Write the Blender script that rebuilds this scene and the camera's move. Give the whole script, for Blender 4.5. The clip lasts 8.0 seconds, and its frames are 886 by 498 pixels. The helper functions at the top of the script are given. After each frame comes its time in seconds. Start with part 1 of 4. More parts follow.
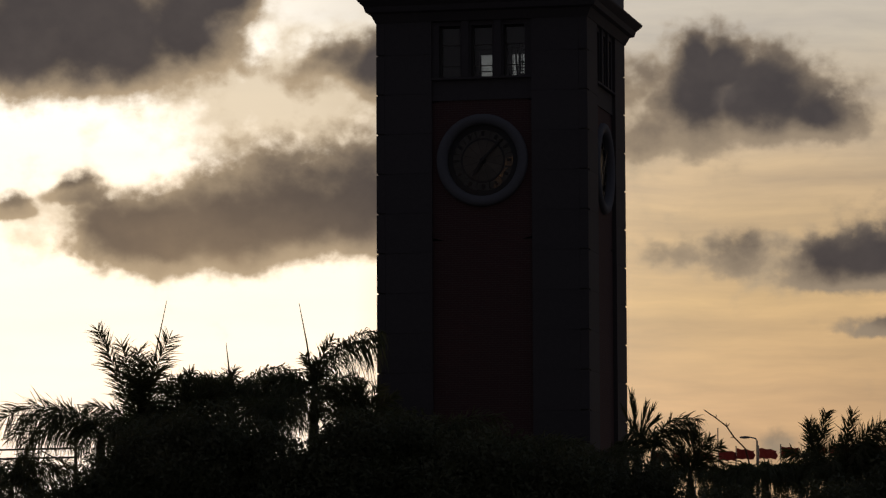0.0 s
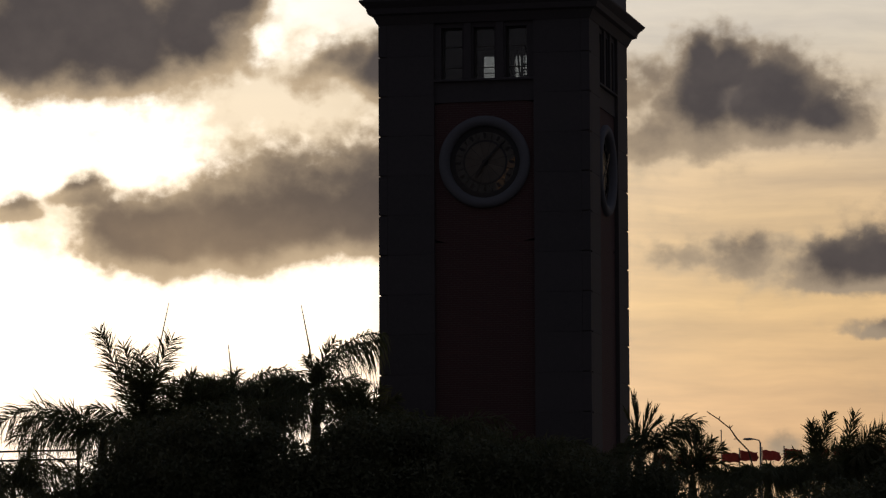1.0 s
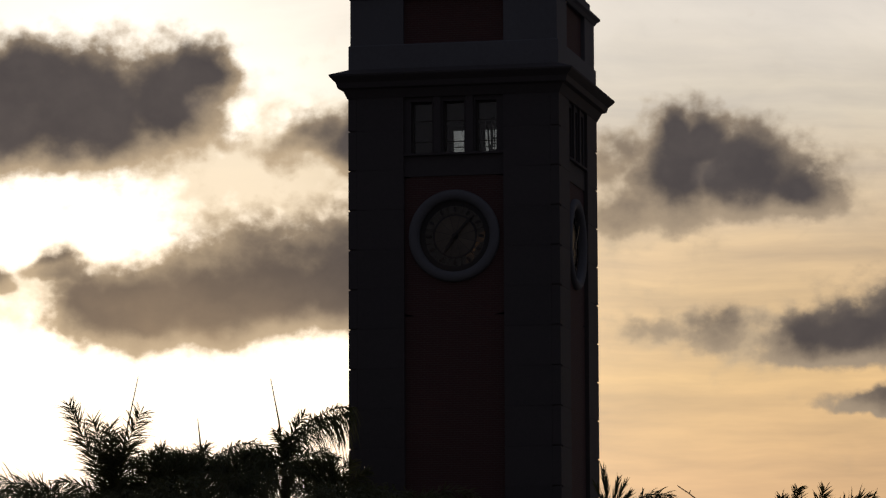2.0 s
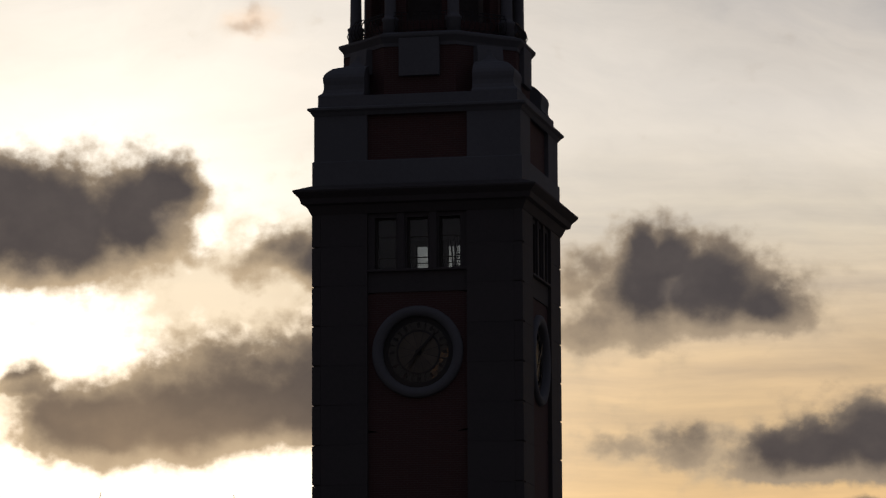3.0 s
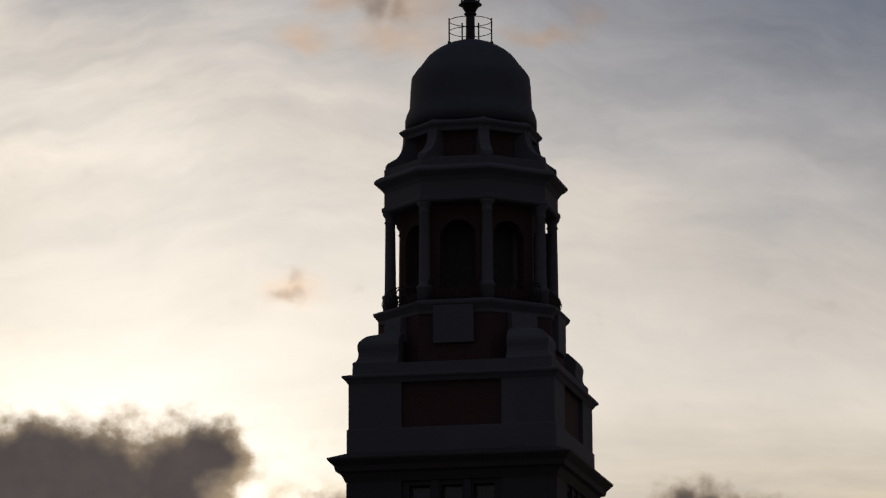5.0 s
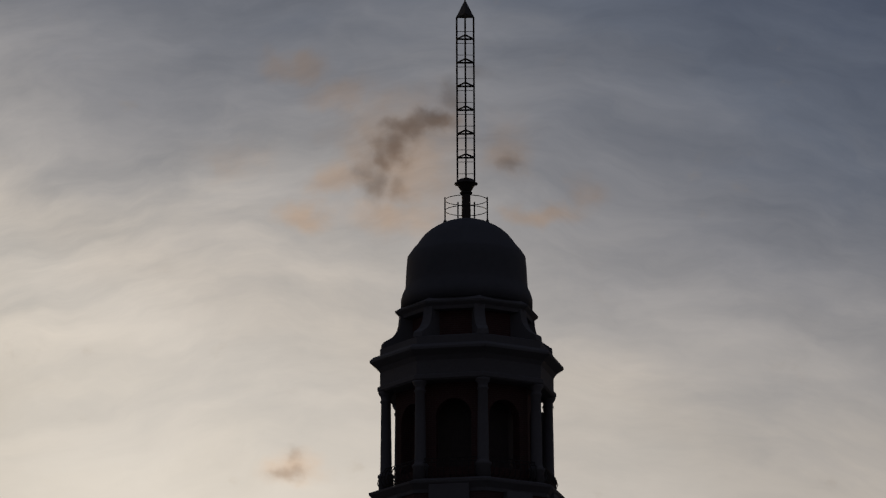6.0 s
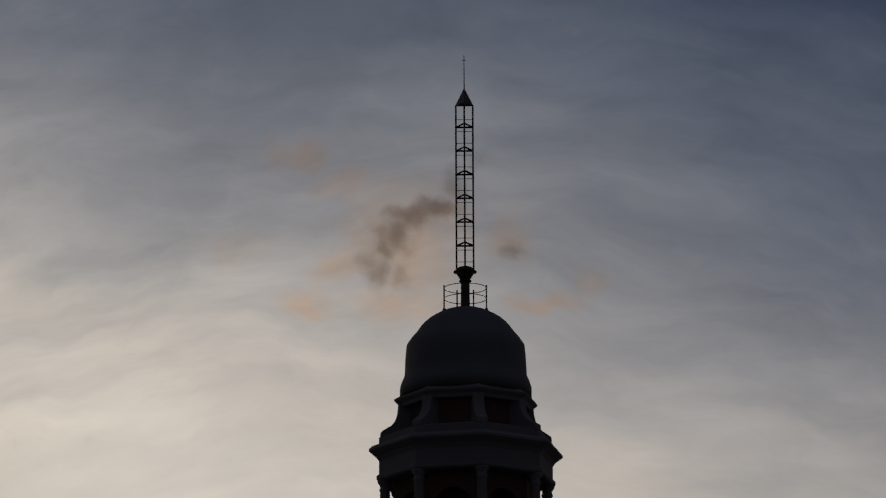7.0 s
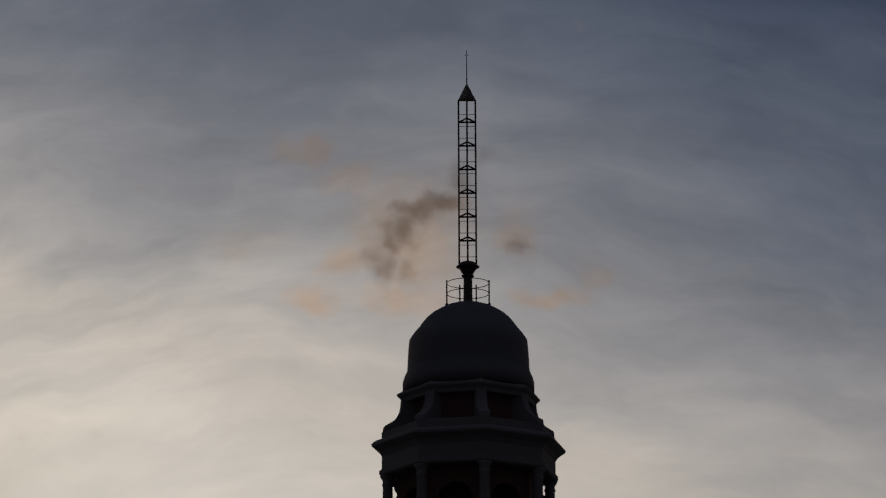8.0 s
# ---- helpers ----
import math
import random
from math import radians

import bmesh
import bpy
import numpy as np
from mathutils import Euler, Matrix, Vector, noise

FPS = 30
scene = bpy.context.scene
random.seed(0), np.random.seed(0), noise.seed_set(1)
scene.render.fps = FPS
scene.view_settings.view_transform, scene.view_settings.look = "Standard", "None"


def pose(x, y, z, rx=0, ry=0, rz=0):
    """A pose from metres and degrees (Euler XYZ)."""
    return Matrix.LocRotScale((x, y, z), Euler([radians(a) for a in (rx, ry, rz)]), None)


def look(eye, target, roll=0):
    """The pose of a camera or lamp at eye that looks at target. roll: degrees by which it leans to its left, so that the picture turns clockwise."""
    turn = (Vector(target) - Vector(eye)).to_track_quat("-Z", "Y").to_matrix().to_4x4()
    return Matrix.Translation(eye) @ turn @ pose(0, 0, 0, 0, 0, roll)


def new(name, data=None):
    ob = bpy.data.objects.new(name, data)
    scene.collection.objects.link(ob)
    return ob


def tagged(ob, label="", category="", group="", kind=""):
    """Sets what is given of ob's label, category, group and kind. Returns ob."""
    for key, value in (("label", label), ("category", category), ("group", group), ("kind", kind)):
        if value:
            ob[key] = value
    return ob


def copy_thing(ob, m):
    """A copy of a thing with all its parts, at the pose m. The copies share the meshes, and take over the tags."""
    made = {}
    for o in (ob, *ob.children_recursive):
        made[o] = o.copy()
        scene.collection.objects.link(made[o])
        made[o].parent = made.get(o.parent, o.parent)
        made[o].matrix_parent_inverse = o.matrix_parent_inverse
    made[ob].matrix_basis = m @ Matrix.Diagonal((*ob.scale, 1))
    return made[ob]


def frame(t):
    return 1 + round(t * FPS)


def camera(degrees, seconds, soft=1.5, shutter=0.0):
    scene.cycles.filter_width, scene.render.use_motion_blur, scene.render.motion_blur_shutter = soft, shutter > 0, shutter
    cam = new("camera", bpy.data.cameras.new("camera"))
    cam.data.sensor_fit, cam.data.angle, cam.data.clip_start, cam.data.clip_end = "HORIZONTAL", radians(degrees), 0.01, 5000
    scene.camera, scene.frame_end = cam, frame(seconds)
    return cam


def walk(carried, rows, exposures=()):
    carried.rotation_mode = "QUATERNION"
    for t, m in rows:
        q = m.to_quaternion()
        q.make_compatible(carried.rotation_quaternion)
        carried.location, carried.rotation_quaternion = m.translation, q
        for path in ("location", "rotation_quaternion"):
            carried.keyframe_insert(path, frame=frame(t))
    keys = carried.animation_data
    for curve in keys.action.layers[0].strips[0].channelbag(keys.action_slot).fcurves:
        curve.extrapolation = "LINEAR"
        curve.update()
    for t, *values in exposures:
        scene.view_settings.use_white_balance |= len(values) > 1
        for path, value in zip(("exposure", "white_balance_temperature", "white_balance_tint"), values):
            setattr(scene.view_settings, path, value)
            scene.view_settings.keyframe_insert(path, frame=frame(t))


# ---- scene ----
cam = camera(11.194, 8.0, soft=1.25)

# The tower stands on the origin, its faces square to the axes; the camera looks at it from 153 m, a little round the corner.
TURN = 0.2039
SIDE = Vector((math.cos(TURN), math.sin(TURN), 0))
AHEAD = Vector((-math.sin(TURN), math.cos(TURN), 0))
PATH = [
    (0.0, -12.2677, 5.6440), (0.5, -12.3072, 5.6557), (1.0, -12.3439, 5.6667), (1.1, -12.347, 5.678), (1.2, -12.340, 5.697),
    (2.3, -11.8031, 7.0100), (2.4, -11.738, 7.118), (2.5, -11.6831, 7.2268), (2.6, -11.622, 7.415), (2.7, -11.575, 7.630),
    (2.8, -11.546, 7.778), (2.9, -11.545, 7.895), (3.0, -11.5770, 8.0697), (3.1, -11.610, 8.215), (3.2, -11.633, 8.312),
    (3.3, -11.660, 8.412), (3.4, -11.732, 8.505), (3.5, -11.8030, 8.5747), (3.6, -11.838, 8.677), (3.7, -11.932, 8.740),
    (3.8, -12.052, 8.822), (3.9, -12.118, 8.895), (4.0, -12.1669, 8.9701), (4.1, -12.163, 9.321), (4.2, -12.165, 9.790),
    (4.3, -12.158, 9.990), (4.4, -12.140, 10.330), (4.5, -12.1374, 10.6656), (4.6, -12.123, 10.842), (4.7, -12.1093, 10.9861),
    (5.8, -12.1074, 13.1605), (5.9, -12.091, 13.432), (6.0, -12.0811, 13.7224), (6.1, -12.080, 14.060), (6.2, -12.082, 14.274),
    (6.3, -12.084, 14.439), (6.4, -12.086, 14.586), (6.5, -12.0885, 14.7116), (6.6, -12.092, 14.808), (6.7, -12.097, 14.843),
    (7.0, -12.1114, 14.8392), (7.5, -12.1465, 14.8035), (8.0, -12.1934, 14.7750),
]


def aim(t, yaw, pitch):
    eye = AHEAD * -153.14 + SIDE * 0.125 * (t - 4) + Vector((0, 0, 2.5))
    a, b = radians(yaw), radians(pitch)
    return look(eye, eye + 100 * Vector((math.sin(a) * math.cos(b), math.cos(a) * math.cos(b), math.sin(b))), -0.246)


walk(cam, [(t, aim(t, yaw, pitch)) for t, yaw, pitch in PATH],
     exposures=[(0.0, -0.28), (0.4, -0.11), (1.2, -0.03), (2.5, 0.0), (4.7, 0.0), (5.8, -0.48), (6.5, -0.54), (8.0, -0.55)])

# ---------------------------------------------------------------- sky
world = bpy.data.worlds.new("sky")
scene.world = world
world.use_nodes = True
WT = world.node_tree
WT.nodes.clear()


class Num:
    """A number in a node tree, with the usual arithmetic."""

    def __init__(self, tree, sock):
        self.tree, self.sock = tree, sock

    def op(self, kind, *others, clamp=False):
        n = self.tree.nodes.new("ShaderNodeMath")
        n.operation, n.use_clamp = kind, clamp
        for i, v in enumerate((self, *others)):
            if isinstance(v, Num):
                self.tree.links.new(v.sock, n.inputs[i])
            else:
                n.inputs[i].default_value = v
        return Num(self.tree, n.outputs[0])

    def __add__(self, o): return self.op("ADD", o)
    def __sub__(self, o): return self.op("SUBTRACT", o)
    def __mul__(self, o): return self.op("MULTIPLY", o)
    def __truediv__(self, o): return self.op("DIVIDE", o)
    def exp(self): return self.op("EXPONENT")
    def sqrt(self): return self.op("SQRT")
    def max(self, o): return self.op("MAXIMUM", o)
    def smax(self, o, k): return self.op("SMOOTH_MAX", o, k)

    def smooth(self, lo, hi):
        n = self.tree.nodes.new("ShaderNodeMapRange")
        n.interpolation_type = "SMOOTHSTEP"
        self.tree.links.new(self.sock, n.inputs["Value"])
        n.inputs["From Min"].default_value, n.inputs["From Max"].default_value = lo, hi
        return Num(self.tree, n.outputs[0])


def dot(tree, vec, axis):
    n = tree.nodes.new("ShaderNodeVectorMath")
    n.operation = "DOT_PRODUCT"
    tree.links.new(vec, n.inputs[0])
    n.inputs[1].default_value = axis
    return Num(tree, n.outputs["Value"])


def fbm(x, y, z, scale, detail=6.0, rough=0.55):
    """Cloudy noise round 0 at the place (x, y, z)."""
    t = x.tree
    c = t.nodes.new("ShaderNodeCombineXYZ")
    for i, v in enumerate((x, y)):
        t.links.new(v.sock, c.inputs[i])
    c.inputs[2].default_value = z
    n = t.nodes.new("ShaderNodeTexNoise")
    t.links.new(c.outputs[0], n.inputs["Vector"])
    n.inputs["Scale"].default_value, n.inputs["Detail"].default_value, n.inputs["Roughness"].default_value = scale, detail, rough
    return Num(t, n.outputs[0]) - 0.5


def blend(fac, a, b, mode="MIX"):
    t = fac.tree
    n = t.nodes.new("ShaderNodeMix")
    n.data_type, n.blend_type, n.clamp_result = "RGBA", mode, False
    t.links.new(fac.sock, n.inputs[0])
    for i, v in ((6, a), (7, b)):
        if isinstance(v, tuple):
            n.inputs[i].default_value = (*v, 1)
        else:
            t.links.new(v, n.inputs[i])
    return n.outputs[2]


def grade(fac, stops):
    """Colours along a number from 0 to 1."""
    n = fac.tree.nodes.new("ShaderNodeValToRGB")
    fac.tree.links.new(fac.sock, n.inputs[0])
    e = n.color_ramp.elements
    e[0].position, e[0].color = stops[0][0], (*stops[0][1], 1)
    e[1].position, e[1].color = stops[-1][0], (*stops[-1][1], 1)
    for p, c in stops[1:-1]:
        e.new(p).color = (*c, 1)
    return n.outputs[0]


SUN_U, SUN_V = -4.8, 5.2          # degrees to the side of the line to the tower, and above the horizon
a, b = radians(SUN_U), radians(SUN_V)
TO_SUN = (AHEAD * math.cos(a) + SIDE * math.sin(a)) * math.cos(b) + Vector((0, 0, math.sin(b)))

way = WT.nodes.new("ShaderNodeTexCoord").outputs["Generated"]
deg = 180 / math.pi
U = dot(WT, way, SIDE).op("ARCTAN2", dot(WT, way, AHEAD)) * deg
V = dot(WT, way, (0, 0, 1)).op("ARCSINE") * deg

# high haze and veils: colour by height, sinking to the cooler side
bend1, bend2 = fbm(U * 0.5, V * 0.7, 12.5, 0.6, 4, 0.5), fbm(U * 0.5, V * 0.7, 15.5, 0.6, 4, 0.5)
UW, VW = U + bend1 * 3.0, V + bend2 * 1.6
veil = fbm(UW * 0.34 + VW * 0.05, VW * 0.75 + UW * UW * 0.020, 3.1, 0.6, 7, 0.58)
thread = fbm(UW * 0.34 + VW * 0.05, VW * 1.25 + UW * UW * 0.030, 8.4, 0.9, 8, 0.6)
rise = V + U * (V.smooth(8.0, 12.0) * 0.37 - V.smooth(13.5, 18.0) * 0.16) + veil * 3.2 * V.smooth(7.5, 11.0) + veil * 0.8
top = 40.0
HEIGHTS = [(0.0, (0.30, 0.19, 0.11)), (2.0, (0.46, 0.28, 0.15)), (3.5, (0.66, 0.41, 0.21)), (5.0, (0.72, 0.475, 0.225)),
           (6.6, (0.63, 0.455, 0.27)), (8.3, (0.62, 0.55, 0.45)), (10.0, (0.75, 0.685, 0.60)), (11.0, (0.715, 0.66, 0.595)),
           (12.0, (0.65, 0.595, 0.535)), (13.2, (0.475, 0.455, 0.445)), (15.0, (0.275, 0.282, 0.312)), (17.0, (0.130, 0.155, 0.208)),
           (19.0, (0.056, 0.079, 0.135)), (25.0, (0.034, 0.045, 0.072)), (40.0, (0.020, 0.026, 0.042))]
clear = grade(rise / top, [(h / top, c) for h, c in HEIGHTS])
clear = blend((thread * (V.smooth(10.0, 14.0) * 1.5 + 0.9) + 0.5).op("ADD", 0.0, clamp=True), blend(V * 0 + 1, clear, (0.78, 0.80, 0.83), "MULTIPLY"), blend(V * 0 + 1, clear, (1.22, 1.195, 1.17), "MULTIPLY"))

# long level streaks low down
level = fbm(U * 0.16, V * 1.5 + bend1 * 0.6, 30.0, 1.6, 5, 0.55)
low_amp = (V * -1.0 + 10.0).smooth(0.0, 2.5)
clear = blend((level * 2.6 * low_amp + 0.5).op("ADD", 0.0, clamp=True), blend(V * 0 + 1, clear, (0.80, 0.81, 0.86), "MULTIPLY"), blend(V * 0 + 1, clear, (1.18, 1.16, 1.10), "MULTIPLY"))

# glow of the hidden sun
far = ((U - SUN_U) * (U - SUN_U) + (V - SUN_V) * (V - SUN_V) * 0.8)
halo = (far * -0.115).exp() * 2.4 + (far * -0.018).exp() * 0.24
haloed = blend(halo, clear, (1.0, 0.95, 0.86), "ADD")

# low cumulus: heaps of round forms, frayed by noise.  u, v, half width, half height, weight
LONG_BANK = [
    (-6.31, 8.07, 1.80, 0.98, 1.00), (-4.96, 8.07, 1.36, 0.98, 1.00), (-3.98, 8.20, 0.82, 0.86, 1.00), (-3.45, 8.66, 0.46, 0.56, 1.00), (-5.60, 8.55, 1.14, 0.62, 1.00),
    (-1.74, 7.92, 0.60, 0.46, 0.72), (-1.30, 7.80, 0.60, 0.60, 0.90), (-2.25, 7.75, 0.60, 0.36, 0.50), (-3.25, 8.00, 0.55, 0.36, 0.55),
]
LOW_BANK = [
    (-4.81, 5.73, 0.62, 0.38, 0.92), (-4.17, 5.66, 0.86, 0.68, 1.00), (-3.24, 5.80, 0.90, 0.82, 1.00), (-2.46, 6.00, 0.90, 0.86, 1.00), (-1.67, 6.09, 0.90, 0.94, 1.00),
    (-0.95, 6.15, 0.90, 1.00, 1.00), (-5.28, 6.27, 0.46, 0.26, 0.74), (-4.88, 6.06, 0.50, 0.26, 0.72), (-6.10, 6.12, 0.38, 0.24, 0.75),
]
FAR_HEAP = [
    (2.72, 7.35, 0.58, 0.90, 1.00), (2.62, 7.85, 0.32, 0.48, 1.00), (3.05, 7.85, 0.40, 0.50, 1.00), (3.61, 7.31, 0.74, 0.72, 1.00), (4.19, 7.20, 0.56, 0.46, 0.95),
    (1.86, 7.66, 0.44, 0.52, 0.52), (1.97, 6.95, 0.52, 0.40, 0.55), (2.35, 7.15, 0.50, 0.50, 0.62),
]
FAR_BANK = [
    (3.08, 5.48, 0.46, 0.46, 0.58), (2.50, 5.50, 0.62, 0.30, 0.46), (4.28, 5.30, 0.52, 0.40, 1.00), (4.90, 5.34, 0.85, 0.48, 1.00), (5.65, 5.40, 0.84, 0.66, 1.00),
    (7.20, 5.40, 1.10, 0.90, 1.00), (5.33, 4.56, 0.72, 0.23, 0.90), (3.66, 3.08, 0.42, 0.26, 0.48),
]
rough1, rough2 = fbm(U, V, 1.7, 1.5, 6, 0.52), fbm(U, V, 5.2, 1.5, 6, 0.52)
U2, V2 = U + rough1 * 0.62, V + rough2 * 0.48


def heaps(up):
    """The heaps' density, seen a little higher up."""
    total = None
    for u, v, ru, rv, wt in LONG_BANK + LOW_BANK + FAR_HEAP + FAR_BANK:
        du, dv = (U2 - u) / (ru * 1.13), (V2 + (up - v)) / (rv * 1.13)
        dv = dv.max(dv * -2.0)            # flat underneath, heaped above
        one = ((du * du + dv * dv) * -0.9).exp() * wt
        total = one if total is None else total.smax(one, 0.10)
    return total


heap, above, below = heaps(0.0), heaps(0.35), heaps(-0.20)
puff = fbm(U, V * 1.2, 2.3, 2.0, 8, 0.52)
soft = fbm(U * 0.8, V * 1.1, 6.6, 1.3, 6, 0.55)
billow = fbm(U, V * 1.15, 21.0, 1.15, 8, 0.54)
curl = fbm(U, V * 1.1, 14.0, 5.5, 5, 0.5)
body = (heap * 0.97 + puff * 0.42 + billow * 0.32 + curl * 0.26).smooth(0.19, 0.50) * heap.smooth(0.03, 0.20)
thick = (heap * 0.45 + below * 0.55 + puff * 0.36 + billow * 0.45 + soft * 0.35).smooth(0.26, 0.86)
warm = (far * -0.02).exp()
lit = (((U + 3.9) * (U + 3.9) * 0.35 + (V - 5.3) * (V - 5.3) * 1.3) * -0.5).exp() * 0.95
under = (above - heap + soft * 0.35).smooth(-0.05, 0.40)
core = blend((under * 0.60 + billow * 0.95 + puff * 0.5 + curl * 0.25 + 0.12).op("ADD", 0.0, clamp=True), blend(lit, (0.052, 0.049, 0.058), (0.215, 0.160, 0.118)), blend(lit, (0.108, 0.094, 0.094), (0.38, 0.27, 0.175)))
thin = blend(warm, (0.31, 0.245, 0.185), (0.57, 0.43, 0.28))
grey = blend(thick, thin, core)
# torn scraps of thinner cloud round the heaps
SCRAPS = [(-2.5, 7.6, 2.0, 0.95, 1.15), (-5.4, 6.1, 1.0, 0.5, 0.8), (-4.6, 6.0, 0.8, 0.45, 0.8), (1.8, 7.3, 0.8, 1.0, 0.65), (-5.7, 5.8, 0.8, 0.4, 0.55), (2.3, 7.2, 1.3, 0.9, 0.60), (4.6, 7.3, 1.2, 0.6, 0.5), (3.4, 5.5, 2.4, 0.5, 0.6), (-3.2, 6.7, 1.8, 0.4, 0.3)]
scrap = None
for u, v, ru, rv, wt in SCRAPS:
    du, dv = (U2 - u) / ru, (V2 - v) / rv
    one = ((du * du + dv * dv) * -0.9).exp() * wt
    scrap = one if scrap is None else scrap.max(one)
scrap = (scrap + puff * 1.3 + soft * 0.8).smooth(0.22, 0.92)
torn = blend(scrap * 0.78, haloed, blend(warm, (0.33, 0.265, 0.20), (0.84, 0.67, 0.45)))
clouded = blend(body, torn, grey)

# thin brown smoke trails, higher up
SMOKE = [(-1.36, 14.52, 0.22, 0.26, 0.8), (-1.22, 14.86, 0.20, 0.26, 0.85), (-1.00, 15.00, 0.24, 0.24, 0.95), (-0.85, 15.25, 0.34, 0.14, 1.0), (-0.60, 15.34, 0.30, 0.13, 1.0),
         (-0.28, 15.66, 0.22, 0.22, 0.6), (0.06, 15.95, 0.25, 0.16, 0.5), (0.46, 14.84, 0.20, 0.17, 0.62), (-1.0, 14.5, 0.2, 0.2, 0.55), (-2.44, 10.82, 0.24, 0.13, 0.65), (-2.34, 11.08, 0.12, 0.16, 0.5)]
U3, V3 = U + fbm(U, V, 9.1, 1.8, 6, 0.5) * 0.75, V + fbm(U, V, 4.6, 1.8, 6, 0.5) * 0.55
trail = None
for u, v, ru, rv, wt in SMOKE:
    du, dv = (U3 - u) / ru, (V3 - v) / rv
    one = ((du * du + dv * dv) * -0.7).exp() * wt
    trail = one if trail is None else trail.smax(one, 0.3)
haze = None
for u, v, ru, rv, wt in ((-0.9, 14.9, 1.0, 1.0, 0.75), (-2.25, 16.05, 0.5, 0.3, 0.8), (-1.75, 15.7, 0.55, 0.25, 0.75), (-1.72, 14.6, 0.45, 0.3, 0.75), (-2.2, 14.15, 0.4, 0.25, 0.85), (-1.0, 14.15, 0.8, 0.3, 0.75),
                         (0.9, 14.15, 0.6, 0.18, 0.8), (1.5, 14.4, 0.4, 0.3, 0.5), (-3.0, 14.9, 0.6, 0.4, 0.45), (0.4, 15.0, 0.5, 0.5, 0.6), (-2.35, 10.9, 0.50, 0.34, 0.55)):
    du, dv = (U3 - u) / ru, (V3 - v) / rv
    one = ((du * du + dv * dv) * -1.0).exp() * wt
    haze = one if haze is None else haze.max(one)
haze = (haze + puff * 0.6).smooth(0.15, 0.95) * haze.smooth(0.02, 0.25)
trail = (trail + puff * 0.45).smooth(0.15, 1.05) * trail.smooth(0.02, 0.25)
smoked = blend(haze * 0.85, clouded, (1.16, 0.90, 0.70), "MULTIPLY")
smoked = blend(trail * 0.95, smoked, (0.46, 0.40, 0.36), "MULTIPLY")

# away from the sun the evening sky is dim
dim = dot(WT, way, TO_SUN).smooth(0.25, 0.96)
nish = WT.nodes.new("ShaderNodeTexSky")
nish.sky_type, nish.sun_disc = "NISHITA", False
nish.sun_elevation, nish.sun_rotation = radians(SUN_V), -TURN + radians(SUN_U)
dusk = blend(V.smooth(-2.0, 40.0), (0.102, 0.090, 0.092), (0.082, 0.092, 0.130))
whole = blend(dim, dusk, smoked)
whole = blend(V * 0 + 0.001, whole, nish.outputs[0], "ADD")
back = WT.nodes.new("ShaderNodeBackground")
WT.links.new(whole, back.inputs[0])
back.inputs[1].default_value = 1.0
WT.links.new(back.outputs[0], WT.nodes.new("ShaderNodeOutputWorld").inputs[0])

sun = new("sun", bpy.data.lights.new("sun", "SUN"))
sun.data.energy, sun.data.angle, sun.data.color = 0.8, radians(10), (1.0, 0.82, 0.6)
sun.matrix_world = look((0, 0, 0), -TO_SUN)


